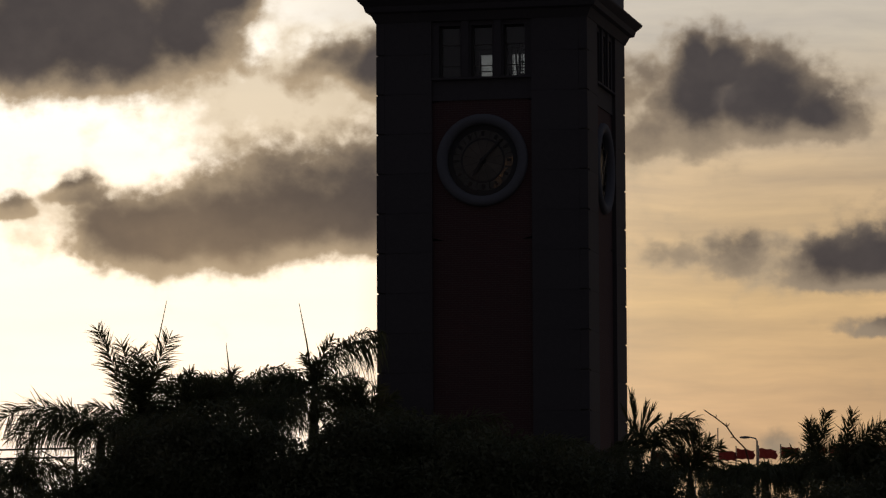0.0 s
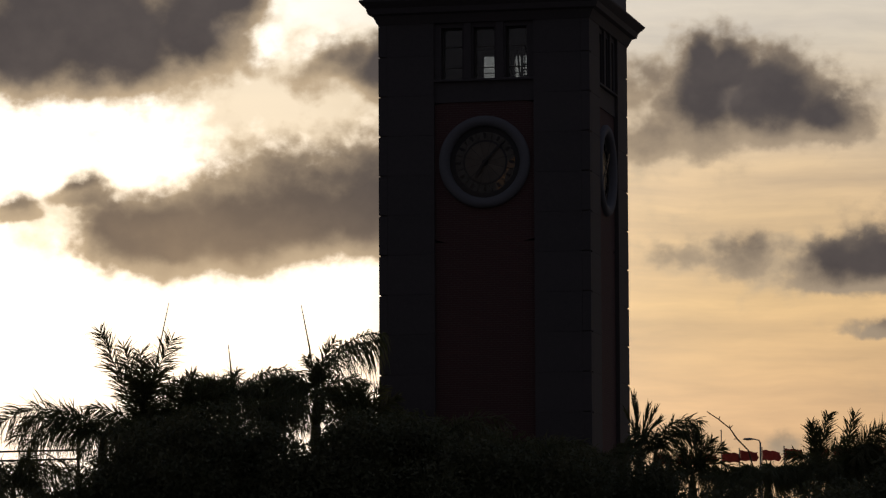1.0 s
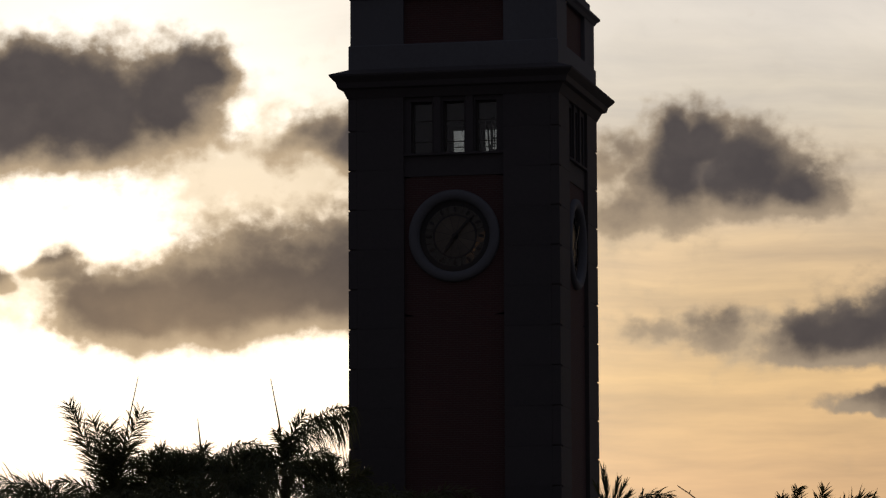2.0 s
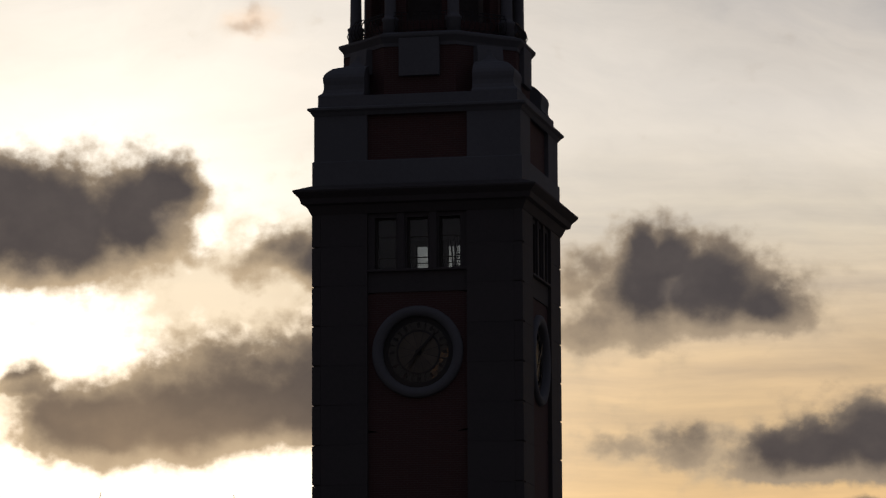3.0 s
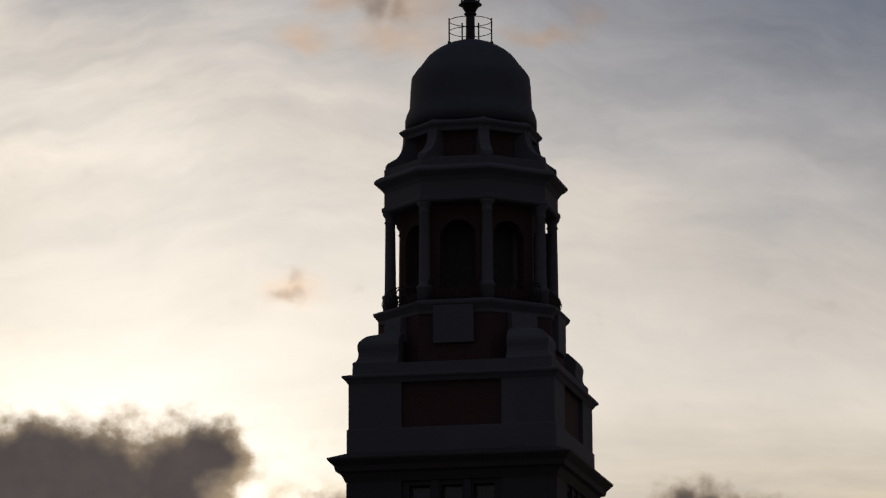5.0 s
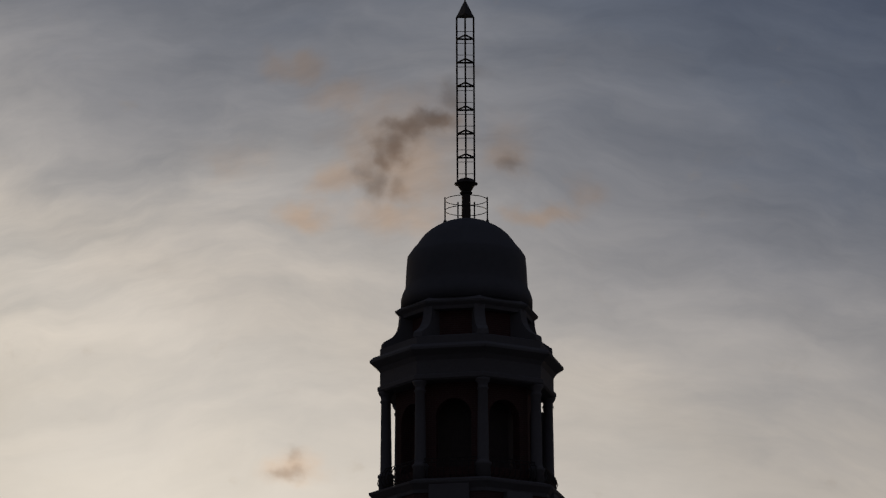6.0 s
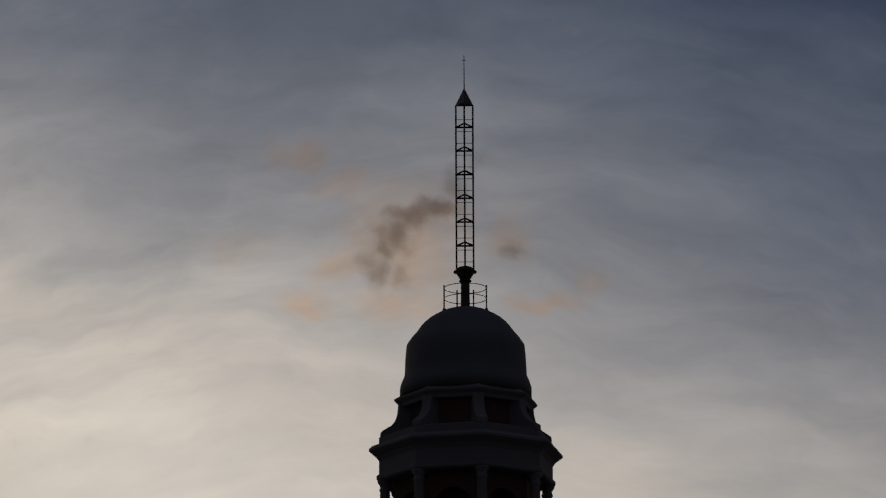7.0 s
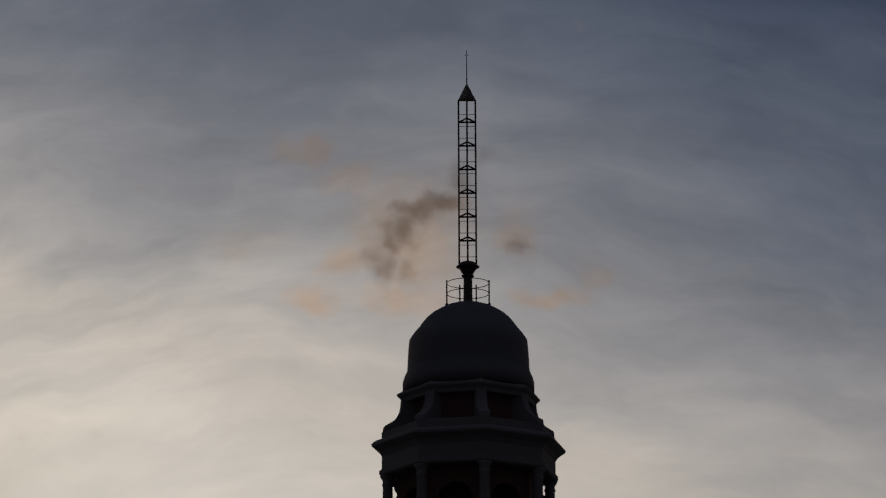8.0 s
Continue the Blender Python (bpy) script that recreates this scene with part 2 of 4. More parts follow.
# ---------------------------------------------------------------- materials
def material(name, colour, second, rough=0.8, metal=0.0, grain=6.0, stain=0.35, bump=0.25, bricks=False, translucent=0.0, island=False):
    """A surface of two mixed colours: fine grain and broad stains, with a fine relief."""
    m = bpy.data.materials.new(name)
    m.use_nodes = True
    t = m.node_tree
    p = t.nodes["Principled BSDF"]
    at = t.nodes.new("ShaderNodeTexCoord").outputs["Object"]
    fine, broad = t.nodes.new("ShaderNodeTexNoise"), t.nodes.new("ShaderNodeTexNoise")
    for n, s, d in ((fine, grain, 8), (broad, stain, 5)):
        t.links.new(at, n.inputs["Vector"])
        n.inputs["Scale"].default_value, n.inputs["Detail"].default_value = s, d
    f = (Num(t, fine.outputs[0]) - 0.5) * 1.3 + (Num(t, broad.outputs[0]) - 0.5) * 2.2 + 0.5
    if island:
        g = t.nodes.new("ShaderNodeNewGeometry")
        f = f + (Num(t, g.outputs["Random Per Island"]) - 0.5) * 0.7
    else:
        o = t.nodes.new("ShaderNodeObjectInfo")
        f = f + (Num(t, o.outputs["Random"]) - 0.5) * 0.5
    col = blend(f.op("ADD", 0.0, clamp=True), colour, second)
    height = fine.outputs[0]
    if bricks:
        xyz = t.nodes.new("ShaderNodeSeparateXYZ")
        t.links.new(at, xyz.inputs[0])
        c = t.nodes.new("ShaderNodeCombineXYZ")
        t.links.new((Num(t, xyz.outputs[0]) + Num(t, xyz.outputs[1])).sock, c.inputs[0])
        t.links.new(xyz.outputs[2], c.inputs[1])
        w = t.nodes.new("ShaderNodeTexBrick")
        t.links.new(c.outputs[0], w.inputs["Vector"])
        w.inputs["Scale"].default_value, w.inputs["Mortar Size"].default_value = 1.0, 0.006
        w.inputs["Brick Width"].default_value, w.inputs["Row Height"].default_value = 0.225, 0.075
        t.links.new(col, w.inputs["Color1"])
        w.inputs["Color2"].default_value, w.inputs["Mortar"].default_value = (*second, 1), (0.10, 0.07, 0.062, 1)
        col, height = w.outputs[0], (Num(t, w.outputs["Fac"]) * -1).sock
    t.links.new(col, p.inputs["Base Color"])
    p.inputs["Roughness"].default_value, p.inputs["Metallic"].default_value = rough, metal
    b = t.nodes.new("ShaderNodeBump")
    b.inputs["Strength"].default_value, b.inputs["Distance"].default_value = bump, 0.02
    t.links.new(height, b.inputs["Height"])
    t.links.new(b.outputs[0], p.inputs["Normal"])
    if translucent:
        tr, mix = t.nodes.new("ShaderNodeBsdfTranslucent"), t.nodes.new("ShaderNodeMixShader")
        t.links.new(col, tr.inputs[0])
        mix.inputs[0].default_value = translucent
        t.links.new(p.outputs[0], mix.inputs[1])
        t.links.new(tr.outputs[0], mix.inputs[2])
        t.links.new(mix.outputs[0], t.nodes["Material Output"].inputs[0])
    return m


# Granite in a darker tone than the stone above the cornice.
GRANITE = material("dark_granite", (0.064, 0.054, 0.053), (0.050, 0.043, 0.042), 0.85, grain=9, bump=0.35)
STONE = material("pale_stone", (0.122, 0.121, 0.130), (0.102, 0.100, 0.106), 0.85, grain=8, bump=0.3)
BRICK = material("red_brick", (0.088, 0.034, 0.029), (0.068, 0.029, 0.026), 0.9, bricks=True, bump=0.6)
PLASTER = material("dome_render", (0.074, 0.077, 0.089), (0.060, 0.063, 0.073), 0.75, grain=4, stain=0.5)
IRON = material("dark_iron", (0.03, 0.03, 0.032), (0.06, 0.045, 0.035), 0.55, 0.6, grain=20, bump=0.15)
TIMBER = material("dark_window_frame", (0.05, 0.045, 0.04), (0.09, 0.075, 0.06), 0.7, grain=15)
GLASS = bpy.data.materials.new("dusty_glass")
GLASS.use_nodes = True
t = GLASS.node_tree
clearer, gloss, mixer = t.nodes.new("ShaderNodeBsdfTransparent"), t.nodes.new("ShaderNodeBsdfGlossy"), t.nodes.new("ShaderNodeMixShader")
clearer.inputs[0].default_value = (0.60, 0.63, 0.66, 1)
gloss.inputs["Roughness"].default_value = 0.15
mixer.inputs[0].default_value = 0.06
t.links.new(clearer.outputs[0], mixer.inputs[1])
t.links.new(gloss.outputs[0], mixer.inputs[2])
t.links.new(mixer.outputs[0], t.nodes["Material Output"].inputs[0])
DIAL = GLASS.copy()
DIAL.name = "dial_glass"
for n in DIAL.node_tree.nodes:
    if n.bl_idname == "ShaderNodeBsdfTransparent":
        n.inputs[0].default_value = (0.34, 0.30, 0.25, 1)
# Room plaster coloured dark to stand in for shade inside the openings.
INSIDE = material("shaded_plaster", (0.070, 0.055, 0.050), (0.045, 0.038, 0.035), 0.9)
OPAL = material("opal_glass", (0.17, 0.135, 0.10), (0.11, 0.09, 0.07), 0.25, grain=3, translucent=0.35, bump=0.05)
LEAF = material("palm_leaf", (0.075, 0.090, 0.032), (0.12, 0.105, 0.045), 0.55, grain=3, translucent=0.40, island=True)
DRY = material("dry_palm_leaf", (0.16, 0.11, 0.05), (0.09, 0.06, 0.03), 0.8, grain=3, translucent=0.2)
BARK = material("palm_bark", (0.22, 0.20, 0.17), (0.12, 0.10, 0.08), 0.9, grain=5, bump=0.6)
FOLIAGE = material("broad_leaves", (0.070, 0.082, 0.034), (0.110, 0.105, 0.048), 0.6, grain=2, translucent=0.35, island=True)
PAVING = material("paving", (0.20, 0.19, 0.18), (0.12, 0.115, 0.11), 0.9, grain=2, stain=0.05)
FLAG_RED = material("red_flag_cloth", (0.44, 0.16, 0.135), (0.32, 0.10, 0.085), 0.8, grain=6, translucent=0.7, bump=0.1)
STEEL = material("galvanised_steel", (0.30, 0.30, 0.30), (0.20, 0.20, 0.20), 0.5, 0.7, grain=12, bump=0.1)


# ---------------------------------------------------------------- builders
def mesh_of(name, bm, mat, smooth=False):
    me = bpy.data.meshes.new(name)
    bmesh.ops.recalc_face_normals(bm, faces=bm.faces)
    bm.to_mesh(me)
    bm.free()
    me.materials.append(mat)
    if smooth:
        for p in me.polygons:
            p.use_smooth = True
    return me


def part(name, bm, mat, parent, label="", smooth=False):
    ob = new(name, bm if isinstance(bm, bpy.types.Mesh) else mesh_of(name, bm, mat, smooth))
    ob.parent = parent
    if label:
        tagged(ob, label)
    return ob


def thing(name, label, category, group="", kind="", at=(0, 0, 0)):
    ob = new(name)
    ob.location = at
    ob.empty_display_size = 0.3
    return tagged(ob, label, category, group, kind)


def box(bm, x0, x1, y0, y1, z0, z1):
    vs = [bm.verts.new((x, y, z)) for z in (z0, z1) for x, y in ((x0, y0), (x1, y0), (x1, y1), (x0, y1))]
    for q in ((3, 2, 1, 0), (4, 5, 6, 7), (0, 1, 5, 4), (1, 2, 6, 5), (2, 3, 7, 6), (3, 0, 4, 7)):
        bm.faces.new([vs[i] for i in q])
    return bm


def bevelled(bm, width, segments=2):
    bmesh.ops.bevel(bm, geom=bm.edges[:], offset=width, segments=segments, affect="EDGES", profile=0.5)
    return bm


def stack(profile, n=4, cap=True, phase=None):
    """A solid of rings: (distance of the face from the axis, height); n sides, flats to the axes (n > 8: round)."""
    bm = bmesh.new()
    k = 1 / math.cos(math.pi / n) if n <= 8 else 1.0
    ph = math.pi / n if phase is None else phase
    rings = [[bm.verts.new((r * k * math.cos(ph + 2 * math.pi * i / n), r * k * math.sin(ph + 2 * math.pi * i / n), z)) for i in range(n)] for r, z in profile]
    for p, q in zip(rings, rings[1:]):
        for i in range(n):
            bm.faces.new((p[i], p[(i + 1) % n], q[(i + 1) % n], q[i]))
    if cap:
        bm.faces.new(rings[0][::-1])
        bm.faces.new(rings[-1])
    return bm


def oct_stack(profile, cap=True):
    """The same on an octagon, by the distance of its corners."""
    c = math.cos(math.pi / 8)
    return stack([(r * c, z) for r, z in profile], 8, cap)


def rod(bm, p, q, r, r2=None, n=8):
    p, q = Vector(p), Vector(q)
    d = (q - p).normalized()
    s = d.orthogonal().normalized()
    u = d.cross(s)
    rings = [[bm.verts.new(c + (s * math.cos(2 * math.pi * i / n) + u * math.sin(2 * math.pi * i / n)) * w) for i in range(n)]
             for c, w in ((p, r), (q, r if r2 is None else r2))]
    for i in range(n):
        bm.faces.new((rings[0][i], rings[0][(i + 1) % n], rings[1][(i + 1) % n], rings[1][i]))
    bm.faces.new(rings[0][::-1])
    bm.faces.new(rings[1])
    return bm


def tube(bm, pts, r, r2=None, n=6):
    """A bent round bar through the points, thinning from r to r2."""
    pts = [Vector(p) for p in pts]
    r2 = r if r2 is None else r2
    last = None
    for i, p in enumerate(pts):
        d = (pts[min(i + 1, len(pts) - 1)] - pts[max(i - 1, 0)]).normalized()
        s = d.cross(Vector((0.3, 0.2, 0.93)))
        s = s.normalized() if s.length > 1e-3 else d.orthogonal().normalized()
        u = d.cross(s)
        w = r + (r2 - r) * i / (len(pts) - 1)
        ring = [bm.verts.new(p + (s * math.cos(2 * math.pi * k / n) + u * math.sin(2 * math.pi * k / n)) * w) for k in range(n)]
        if last:
            for k in range(n):
                bm.faces.new((last[k], last[(k + 1) % n], ring[(k + 1) % n], ring[k]))
        else:
            bm.faces.new(ring[::-1])
        last = ring
    bm.faces.new(last)
    return bm


def slab(bm, outline, half, along, across, up=Vector((0, 0, 1))):
    """An upright plate: outline of (distance along, height), half its thickness across."""
    rows = [[bm.verts.new(along * d + up * z + across * s) for d, z in outline] for s in (-half, half)]
    bm.faces.new(rows[0][::-1])
    bm.faces.new(rows[1])
    n = len(outline)
    for i in range(n):
        bm.faces.new((rows[0][i], rows[0][(i + 1) % n], rows[1][(i + 1) % n], rows[1][i]))
    return bm


QUARTERS = [Matrix.Rotation(math.pi / 2 * i, 4, "Z") for i in range(4)]
EIGHTHS = [math.pi / 8 + math.pi / 4 * i for i in range(8)]


def place(ob, m):
    ob.matrix_basis = m
    return ob


# ---------------------------------------------------------------- ground
bm = bmesh.new()
g = [bm.verts.new((x, y, 0)) for x, y in ((-4500, -4500), (4500, -4500), (4500, 4500), (-4500, 4500))]
bm.faces.new(g)
tagged(new("ground", mesh_of("ground", bm, PAVING)), "grey paved waterfront square in dusk shade", "ground", kind="structure")

# ---------------------------------------------------------------- clock tower
tower = thing("clock_tower", "tall granite and red brick clock tower, dark against the sunset", "tower")
A = 3.6            # half the width of the shaft
PIER = 1.9         # width of its granite corners
IN = A - PIER

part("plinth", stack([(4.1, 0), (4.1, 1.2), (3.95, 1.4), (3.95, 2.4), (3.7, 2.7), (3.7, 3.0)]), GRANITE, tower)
part("lower_shaft", stack([(A - 0.14, 2.9), (A - 0.14, 17.6)]), BRICK, tower, "red brick shaft between granite corners")
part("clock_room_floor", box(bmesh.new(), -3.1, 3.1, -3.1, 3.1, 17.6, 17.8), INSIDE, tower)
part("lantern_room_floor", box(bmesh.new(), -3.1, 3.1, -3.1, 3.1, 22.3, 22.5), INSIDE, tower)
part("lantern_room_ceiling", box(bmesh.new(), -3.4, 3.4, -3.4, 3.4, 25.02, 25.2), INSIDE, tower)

# granite corner blocks, with open joints between the courses
course, joint = 1.335, 0.050
low = 23.87 - 16 * course
NOTCH, FACE = 0.30, 0.008     # the joints open wider at the arris than on the faces


def quoin_block():
    """A granite corner block: wide open joints at the arris, tight ones on the faces."""
    bm = bevelled(box(bmesh.new(), -A, -A + NOTCH, -A, -A + NOTCH, joint / 2, course - joint / 2), 0.012, 1)
    plan = [(-A + NOTCH, -A), (-IN, -A), (-IN, -IN), (-A, -IN), (-A, -A + NOTCH), (-A + NOTCH, -A + NOTCH)]
    rings = [[bm.verts.new((x, y, z)) for x, y in plan] for z in (FACE / 2, course - FACE / 2)]
    bm.faces.new(rings[0][::-1])
    bm.faces.new(rings[1])
    for i in range(6):
        bm.faces.new((rings[0][i], rings[0][(i + 1) % 6], rings[1][(i + 1) % 6], rings[1][i]))
    return bm


block = quoin_block()
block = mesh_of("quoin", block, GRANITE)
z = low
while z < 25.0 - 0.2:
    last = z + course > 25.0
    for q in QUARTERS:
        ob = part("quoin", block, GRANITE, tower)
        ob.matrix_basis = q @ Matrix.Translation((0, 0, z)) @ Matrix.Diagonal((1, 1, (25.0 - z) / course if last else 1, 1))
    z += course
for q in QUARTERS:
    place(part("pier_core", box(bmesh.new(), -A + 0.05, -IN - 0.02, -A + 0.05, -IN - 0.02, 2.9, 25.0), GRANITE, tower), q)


def pierced(w, z0, z1, zc, r, y0, y1, n=48):
    """A wall from -w to w with a round hole of radius r at height zc."""
    bm = bmesh.new()
    rows = []
    for y in (y0, y1):
        inner, outer = [], []
        for i in range(n):
            a = 2 * math.pi * (i + 0.5) / n
            c, s = math.cos(a), math.sin(a)
            inner.append(bm.verts.new((r * c, y, zc + r * s)))
            k = min(w / abs(c) if abs(c) > 1e-6 else 1e9, ((z1 - zc) if s > 0 else (zc - z0)) / abs(s) if abs(s) > 1e-6 else 1e9)
            outer.append(bm.verts.new((k * c, y, zc + k * s)))
        rows.append((inner, outer))
    for i in range(n):
        j = (i + 1) % n
        for inner, outer in rows:
            bm.faces.new((inner[i], inner[j], outer[j], outer[i]))
        for k in (0, 1):
            bm.faces.new((rows[0][k][i], rows[0][k][j], rows[1][k][j], rows[1][k][i]))
    return bm


CLOCK_Z = 20.27
wall = mesh_of("brick_panel", pierced(IN + 0.02, 17.6, 22.3, CLOCK_Z, 1.24, -A + 0.14, -A + 0.55), BRICK)
WIN_W, WIN_S, SILL, HEAD = 0.72, 1.10, 23.07, 24.82


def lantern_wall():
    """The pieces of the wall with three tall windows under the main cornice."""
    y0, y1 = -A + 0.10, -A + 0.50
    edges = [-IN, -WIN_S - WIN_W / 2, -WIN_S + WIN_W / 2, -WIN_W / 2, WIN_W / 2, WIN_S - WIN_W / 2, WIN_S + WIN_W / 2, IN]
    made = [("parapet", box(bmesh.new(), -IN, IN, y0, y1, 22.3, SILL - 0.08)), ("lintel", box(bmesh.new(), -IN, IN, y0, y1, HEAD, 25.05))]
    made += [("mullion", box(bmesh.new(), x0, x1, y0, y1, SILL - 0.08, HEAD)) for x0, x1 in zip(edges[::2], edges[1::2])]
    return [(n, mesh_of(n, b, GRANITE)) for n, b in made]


def casement():
    bm = bmesh.new()
    w, y = WIN_W / 2, -A + 0.38
    for x in (-w, w - 0.05):
        box(bm, x, x + 0.05, y, y + 0.06, SILL, HEAD)
    for z in (SILL, HEAD - 0.05):
        box(bm, -w + 0.05, w - 0.05, y, y + 0.06, z, z + 0.05)
    box(bm, -w + 0.05, w - 0.05, y + 0.01, y + 0.05, SILL + 0.40, SILL + 0.43)
    box(bm, -w + 0.05, w - 0.05, y + 0.01, y + 0.05, SILL + 1.1, SILL + 1.135)
    return bm


def louvre_stay():
    """A leaning bar and a half-shut leaf inside the window."""
    bm = bmesh.new()
    y = -A + 0.65
    rod(bm, (-0.27, y, SILL - 0.1), (-0.27, y, SILL + 1.2), 0.012)
    rod(bm, (-0.10, y, SILL - 0.1), (-0.19, y, SILL + 1.0), 0.030)
    rod(bm, (-0.05, y, SILL - 0.1), (-0.03, y, SILL + 1.2), 0.045)
    rod(bm, (0.045, y, SILL - 0.1), (0.045, y, SILL + 1.2), 0.014)
    for z in (0.12, 0.34, 0.52):
        rod(bm, (-0.02, y, SILL + z), (0.16, y, SILL + z), 0.028)
    return bm


lantern = lantern_wall()
pane_mesh = mesh_of("pane", box(bmesh.new(), -WIN_W / 2 + 0.04, WIN_W / 2 - 0.04, -A + 0.405, -A + 0.411, SILL + 0.04, HEAD - 0.04), GLASS)
frame_mesh = mesh_of("window_frame", casement(), TIMBER)
sill_mesh = mesh_of("window_sill", bevelled(box(bmesh.new(), -IN, IN, -A - 0.02, -A + 0.5, SILL - 0.08, SILL), 0.015), GRANITE)
pilaster_mesh = mesh_of("pilaster", bevelled(box(bmesh.new(), -0.13, 0.13, -A + 0.02, -A + 0.12, SILL, 24.98), 0.02), GRANITE)
for i, q in enumerate(QUARTERS):
    place(part("brick_panel", wall, BRICK, tower), q)
    for n, me in lantern:
        place(part(n, me, GRANITE, tower), q)
    place(part("window_sill", sill_mesh, GRANITE, tower), q)
    for x in (-WIN_S, 0, WIN_S):
        fr = place(part("window_frame", frame_mesh, TIMBER, tower), q @ Matrix.Translation((x, 0, 0)))
        part("pane", pane_mesh, GLASS, fr)
    for x in (-WIN_S / 2, WIN_S / 2):
        place(part("pilaster", pilaster_mesh, GRANITE, tower), q @ Matrix.Translation((x, 0, 0)))
place(part("inner_ladder", louvre_stay(), IRON, tower), Matrix.Translation((WIN_S + 0.13, 0, 0)))

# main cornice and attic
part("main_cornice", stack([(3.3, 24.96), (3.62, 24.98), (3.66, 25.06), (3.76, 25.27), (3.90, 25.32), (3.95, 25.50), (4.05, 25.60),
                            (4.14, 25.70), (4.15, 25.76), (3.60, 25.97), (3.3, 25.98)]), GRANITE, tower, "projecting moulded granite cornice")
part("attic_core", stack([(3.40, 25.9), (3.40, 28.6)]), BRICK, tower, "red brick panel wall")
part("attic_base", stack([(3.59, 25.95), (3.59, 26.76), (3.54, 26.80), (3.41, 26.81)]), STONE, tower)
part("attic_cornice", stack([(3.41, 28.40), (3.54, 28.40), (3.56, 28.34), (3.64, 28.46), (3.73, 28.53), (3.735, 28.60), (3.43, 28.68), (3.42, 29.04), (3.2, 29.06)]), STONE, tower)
for q in QUARTERS:
    place(part("attic_pier", bevelled(box(bmesh.new(), -3.54, -1.71, -3.54, -1.71, 26.78, 28.42), 0.02), STONE, tower), q)

# octagonal drum with scrolls on its slanting sides
part("brick_drum", oct_stack([(3.24, 29.0), (3.24, 30.9)]), BRICK, tower)
SCROLL = [(3.43, 29.02), (3.42, 29.08), (3.31, 29.17), (3.265, 29.30), (3.26, 29.45), (3.285, 29.58), (3.29, 29.70), (3.25, 29.82), (3.16, 29.93),
          (3.02, 30.05), (2.86, 30.11), (2.70, 30.16), (2.52, 30.26), (2.38, 30.42), (2.30, 30.62)]


def scroll_corner():
    """A rounded volute standing on a corner of the attic."""
    bm, inner, last = bmesh.new(), 1.86, None
    for r, z in SCROLL:
        ring = [bm.verts.new(p) for p in ((-r, -r, z), (-inner, -r, z), (-inner, -inner, z), (-r, -inner, z))]
        if last:
            for i in range(4):
                bm.faces.new((last[i], last[(i + 1) % 4], ring[(i + 1) % 4], ring[i]))
        else:
            bm.faces.new(ring[::-1])
        last = ring
    bm.faces.new(last)
    return bm


scroll_mesh = mesh_of("scroll_buttress", scroll_corner(), STONE)
for q in QUARTERS:
    place(part("scroll_buttress", scroll_mesh, STONE, tower, "pale stone volute on the corner"), q)
for q in QUARTERS:
    place(part("pedestal", bevelled(box(bmesh.new(), -0.70, 0.70, -3.16, -2.6, 29.70, 31.0), 0.02), STONE, tower), q)
flare = [(2.7, 29.9), (3.30, 29.9), (3.26, 30.4), (3.22, 30.76), (2.7, 30.76)]
for i in range(4):
    a = math.pi / 4 + math.pi / 2 * i
    d, c = Vector((math.cos(a), math.sin(a), 0)), Vector((-math.sin(a), math.cos(a), 0))
    part("drum_pier", bevelled(slab(bmesh.new(), flare, 0.52, d, c), 0.015, 1), STONE, tower)
part("balcony_cornice", oct_stack([(3.0, 30.72), (3.28, 30.74), (3.28, 30.86), (3.36, 30.96), (3.45, 31.06), (3.46, 31.14), (3.10, 31.26), (2.4, 31.27)]), STONE, tower)

# belfry: eight columns round a brick core with deep arched openings
core_r = 2.5 * math.cos(math.pi / 8)


def column():
    return stack([(0.26, 0), (0.26, 0.42), (0.29, 0.45), (0.29, 0.52), (0.215, 0.58), (0.20, 0.66), (0.185, 2.0), (0.17, 3.04), (0.20, 3.08), (0.20, 3.13), (0.17, 3.16), (0.18, 3.26), (0.25, 3.36), (0.27, 3.44)], 20)


bm = bmesh.new()
w = core_r * math.tan(math.pi / 8)
box(bm, -w, -0.62, -core_r, -core_r + 0.4, 31.2, 35.0)
box(bm, 0.62, w, -core_r, -core_r + 0.4, 31.2, 35.0)
box(bm, -0.62, 0.62, -core_r, -core_r + 0.4, 31.2, 31.75)
head = [(-0.62, 35.0), (-0.62, 33.5)] + [(-0.62 * math.cos(math.pi * i / 12), 33.5 + 0.62 * math.sin(math.pi * i / 12)) for i in range(1, 12)] + [(0.62, 33.5), (0.62, 35.0)]
slab(bm, head, 0.2, Vector((1, 0, 0)), Vector((0, 1, 0)))
for v in bm.verts[-2 * len(head):]:
    v.co.y += -core_r + 0.2
side_mesh = mesh_of("belfry_wall", bm, BRICK)
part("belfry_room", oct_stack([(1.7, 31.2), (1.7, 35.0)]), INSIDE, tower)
col_mesh = mesh_of("column", column(), STONE, smooth=True)
for i in range(8):
    place(part("belfry_wall", side_mesh, BRICK, tower), Matrix.Rotation(math.pi / 4 * i, 4, "Z"))
    a = EIGHTHS[i]
    place(part("column", col_mesh, STONE, tower), Matrix.Translation((2.85 * math.cos(a), 2.85 * math.sin(a), 31.24)) @ Matrix.Rotation(a, 4, "Z"))
part("entablature", oct_stack([(2.4, 34.66), (3.08, 34.66), (3.15, 34.72), (3.15, 34.84), (3.06, 34.90), (3.06, 35.36), (3.10, 35.42), (3.17, 35.52),
                               (3.34, 35.64), (3.42, 35.70), (3.42, 35.78), (3.28, 35.90), (3.06, 35.92), (3.06, 36.20), (2.96, 36.24), (2.0, 36.24)]), STONE, tower)

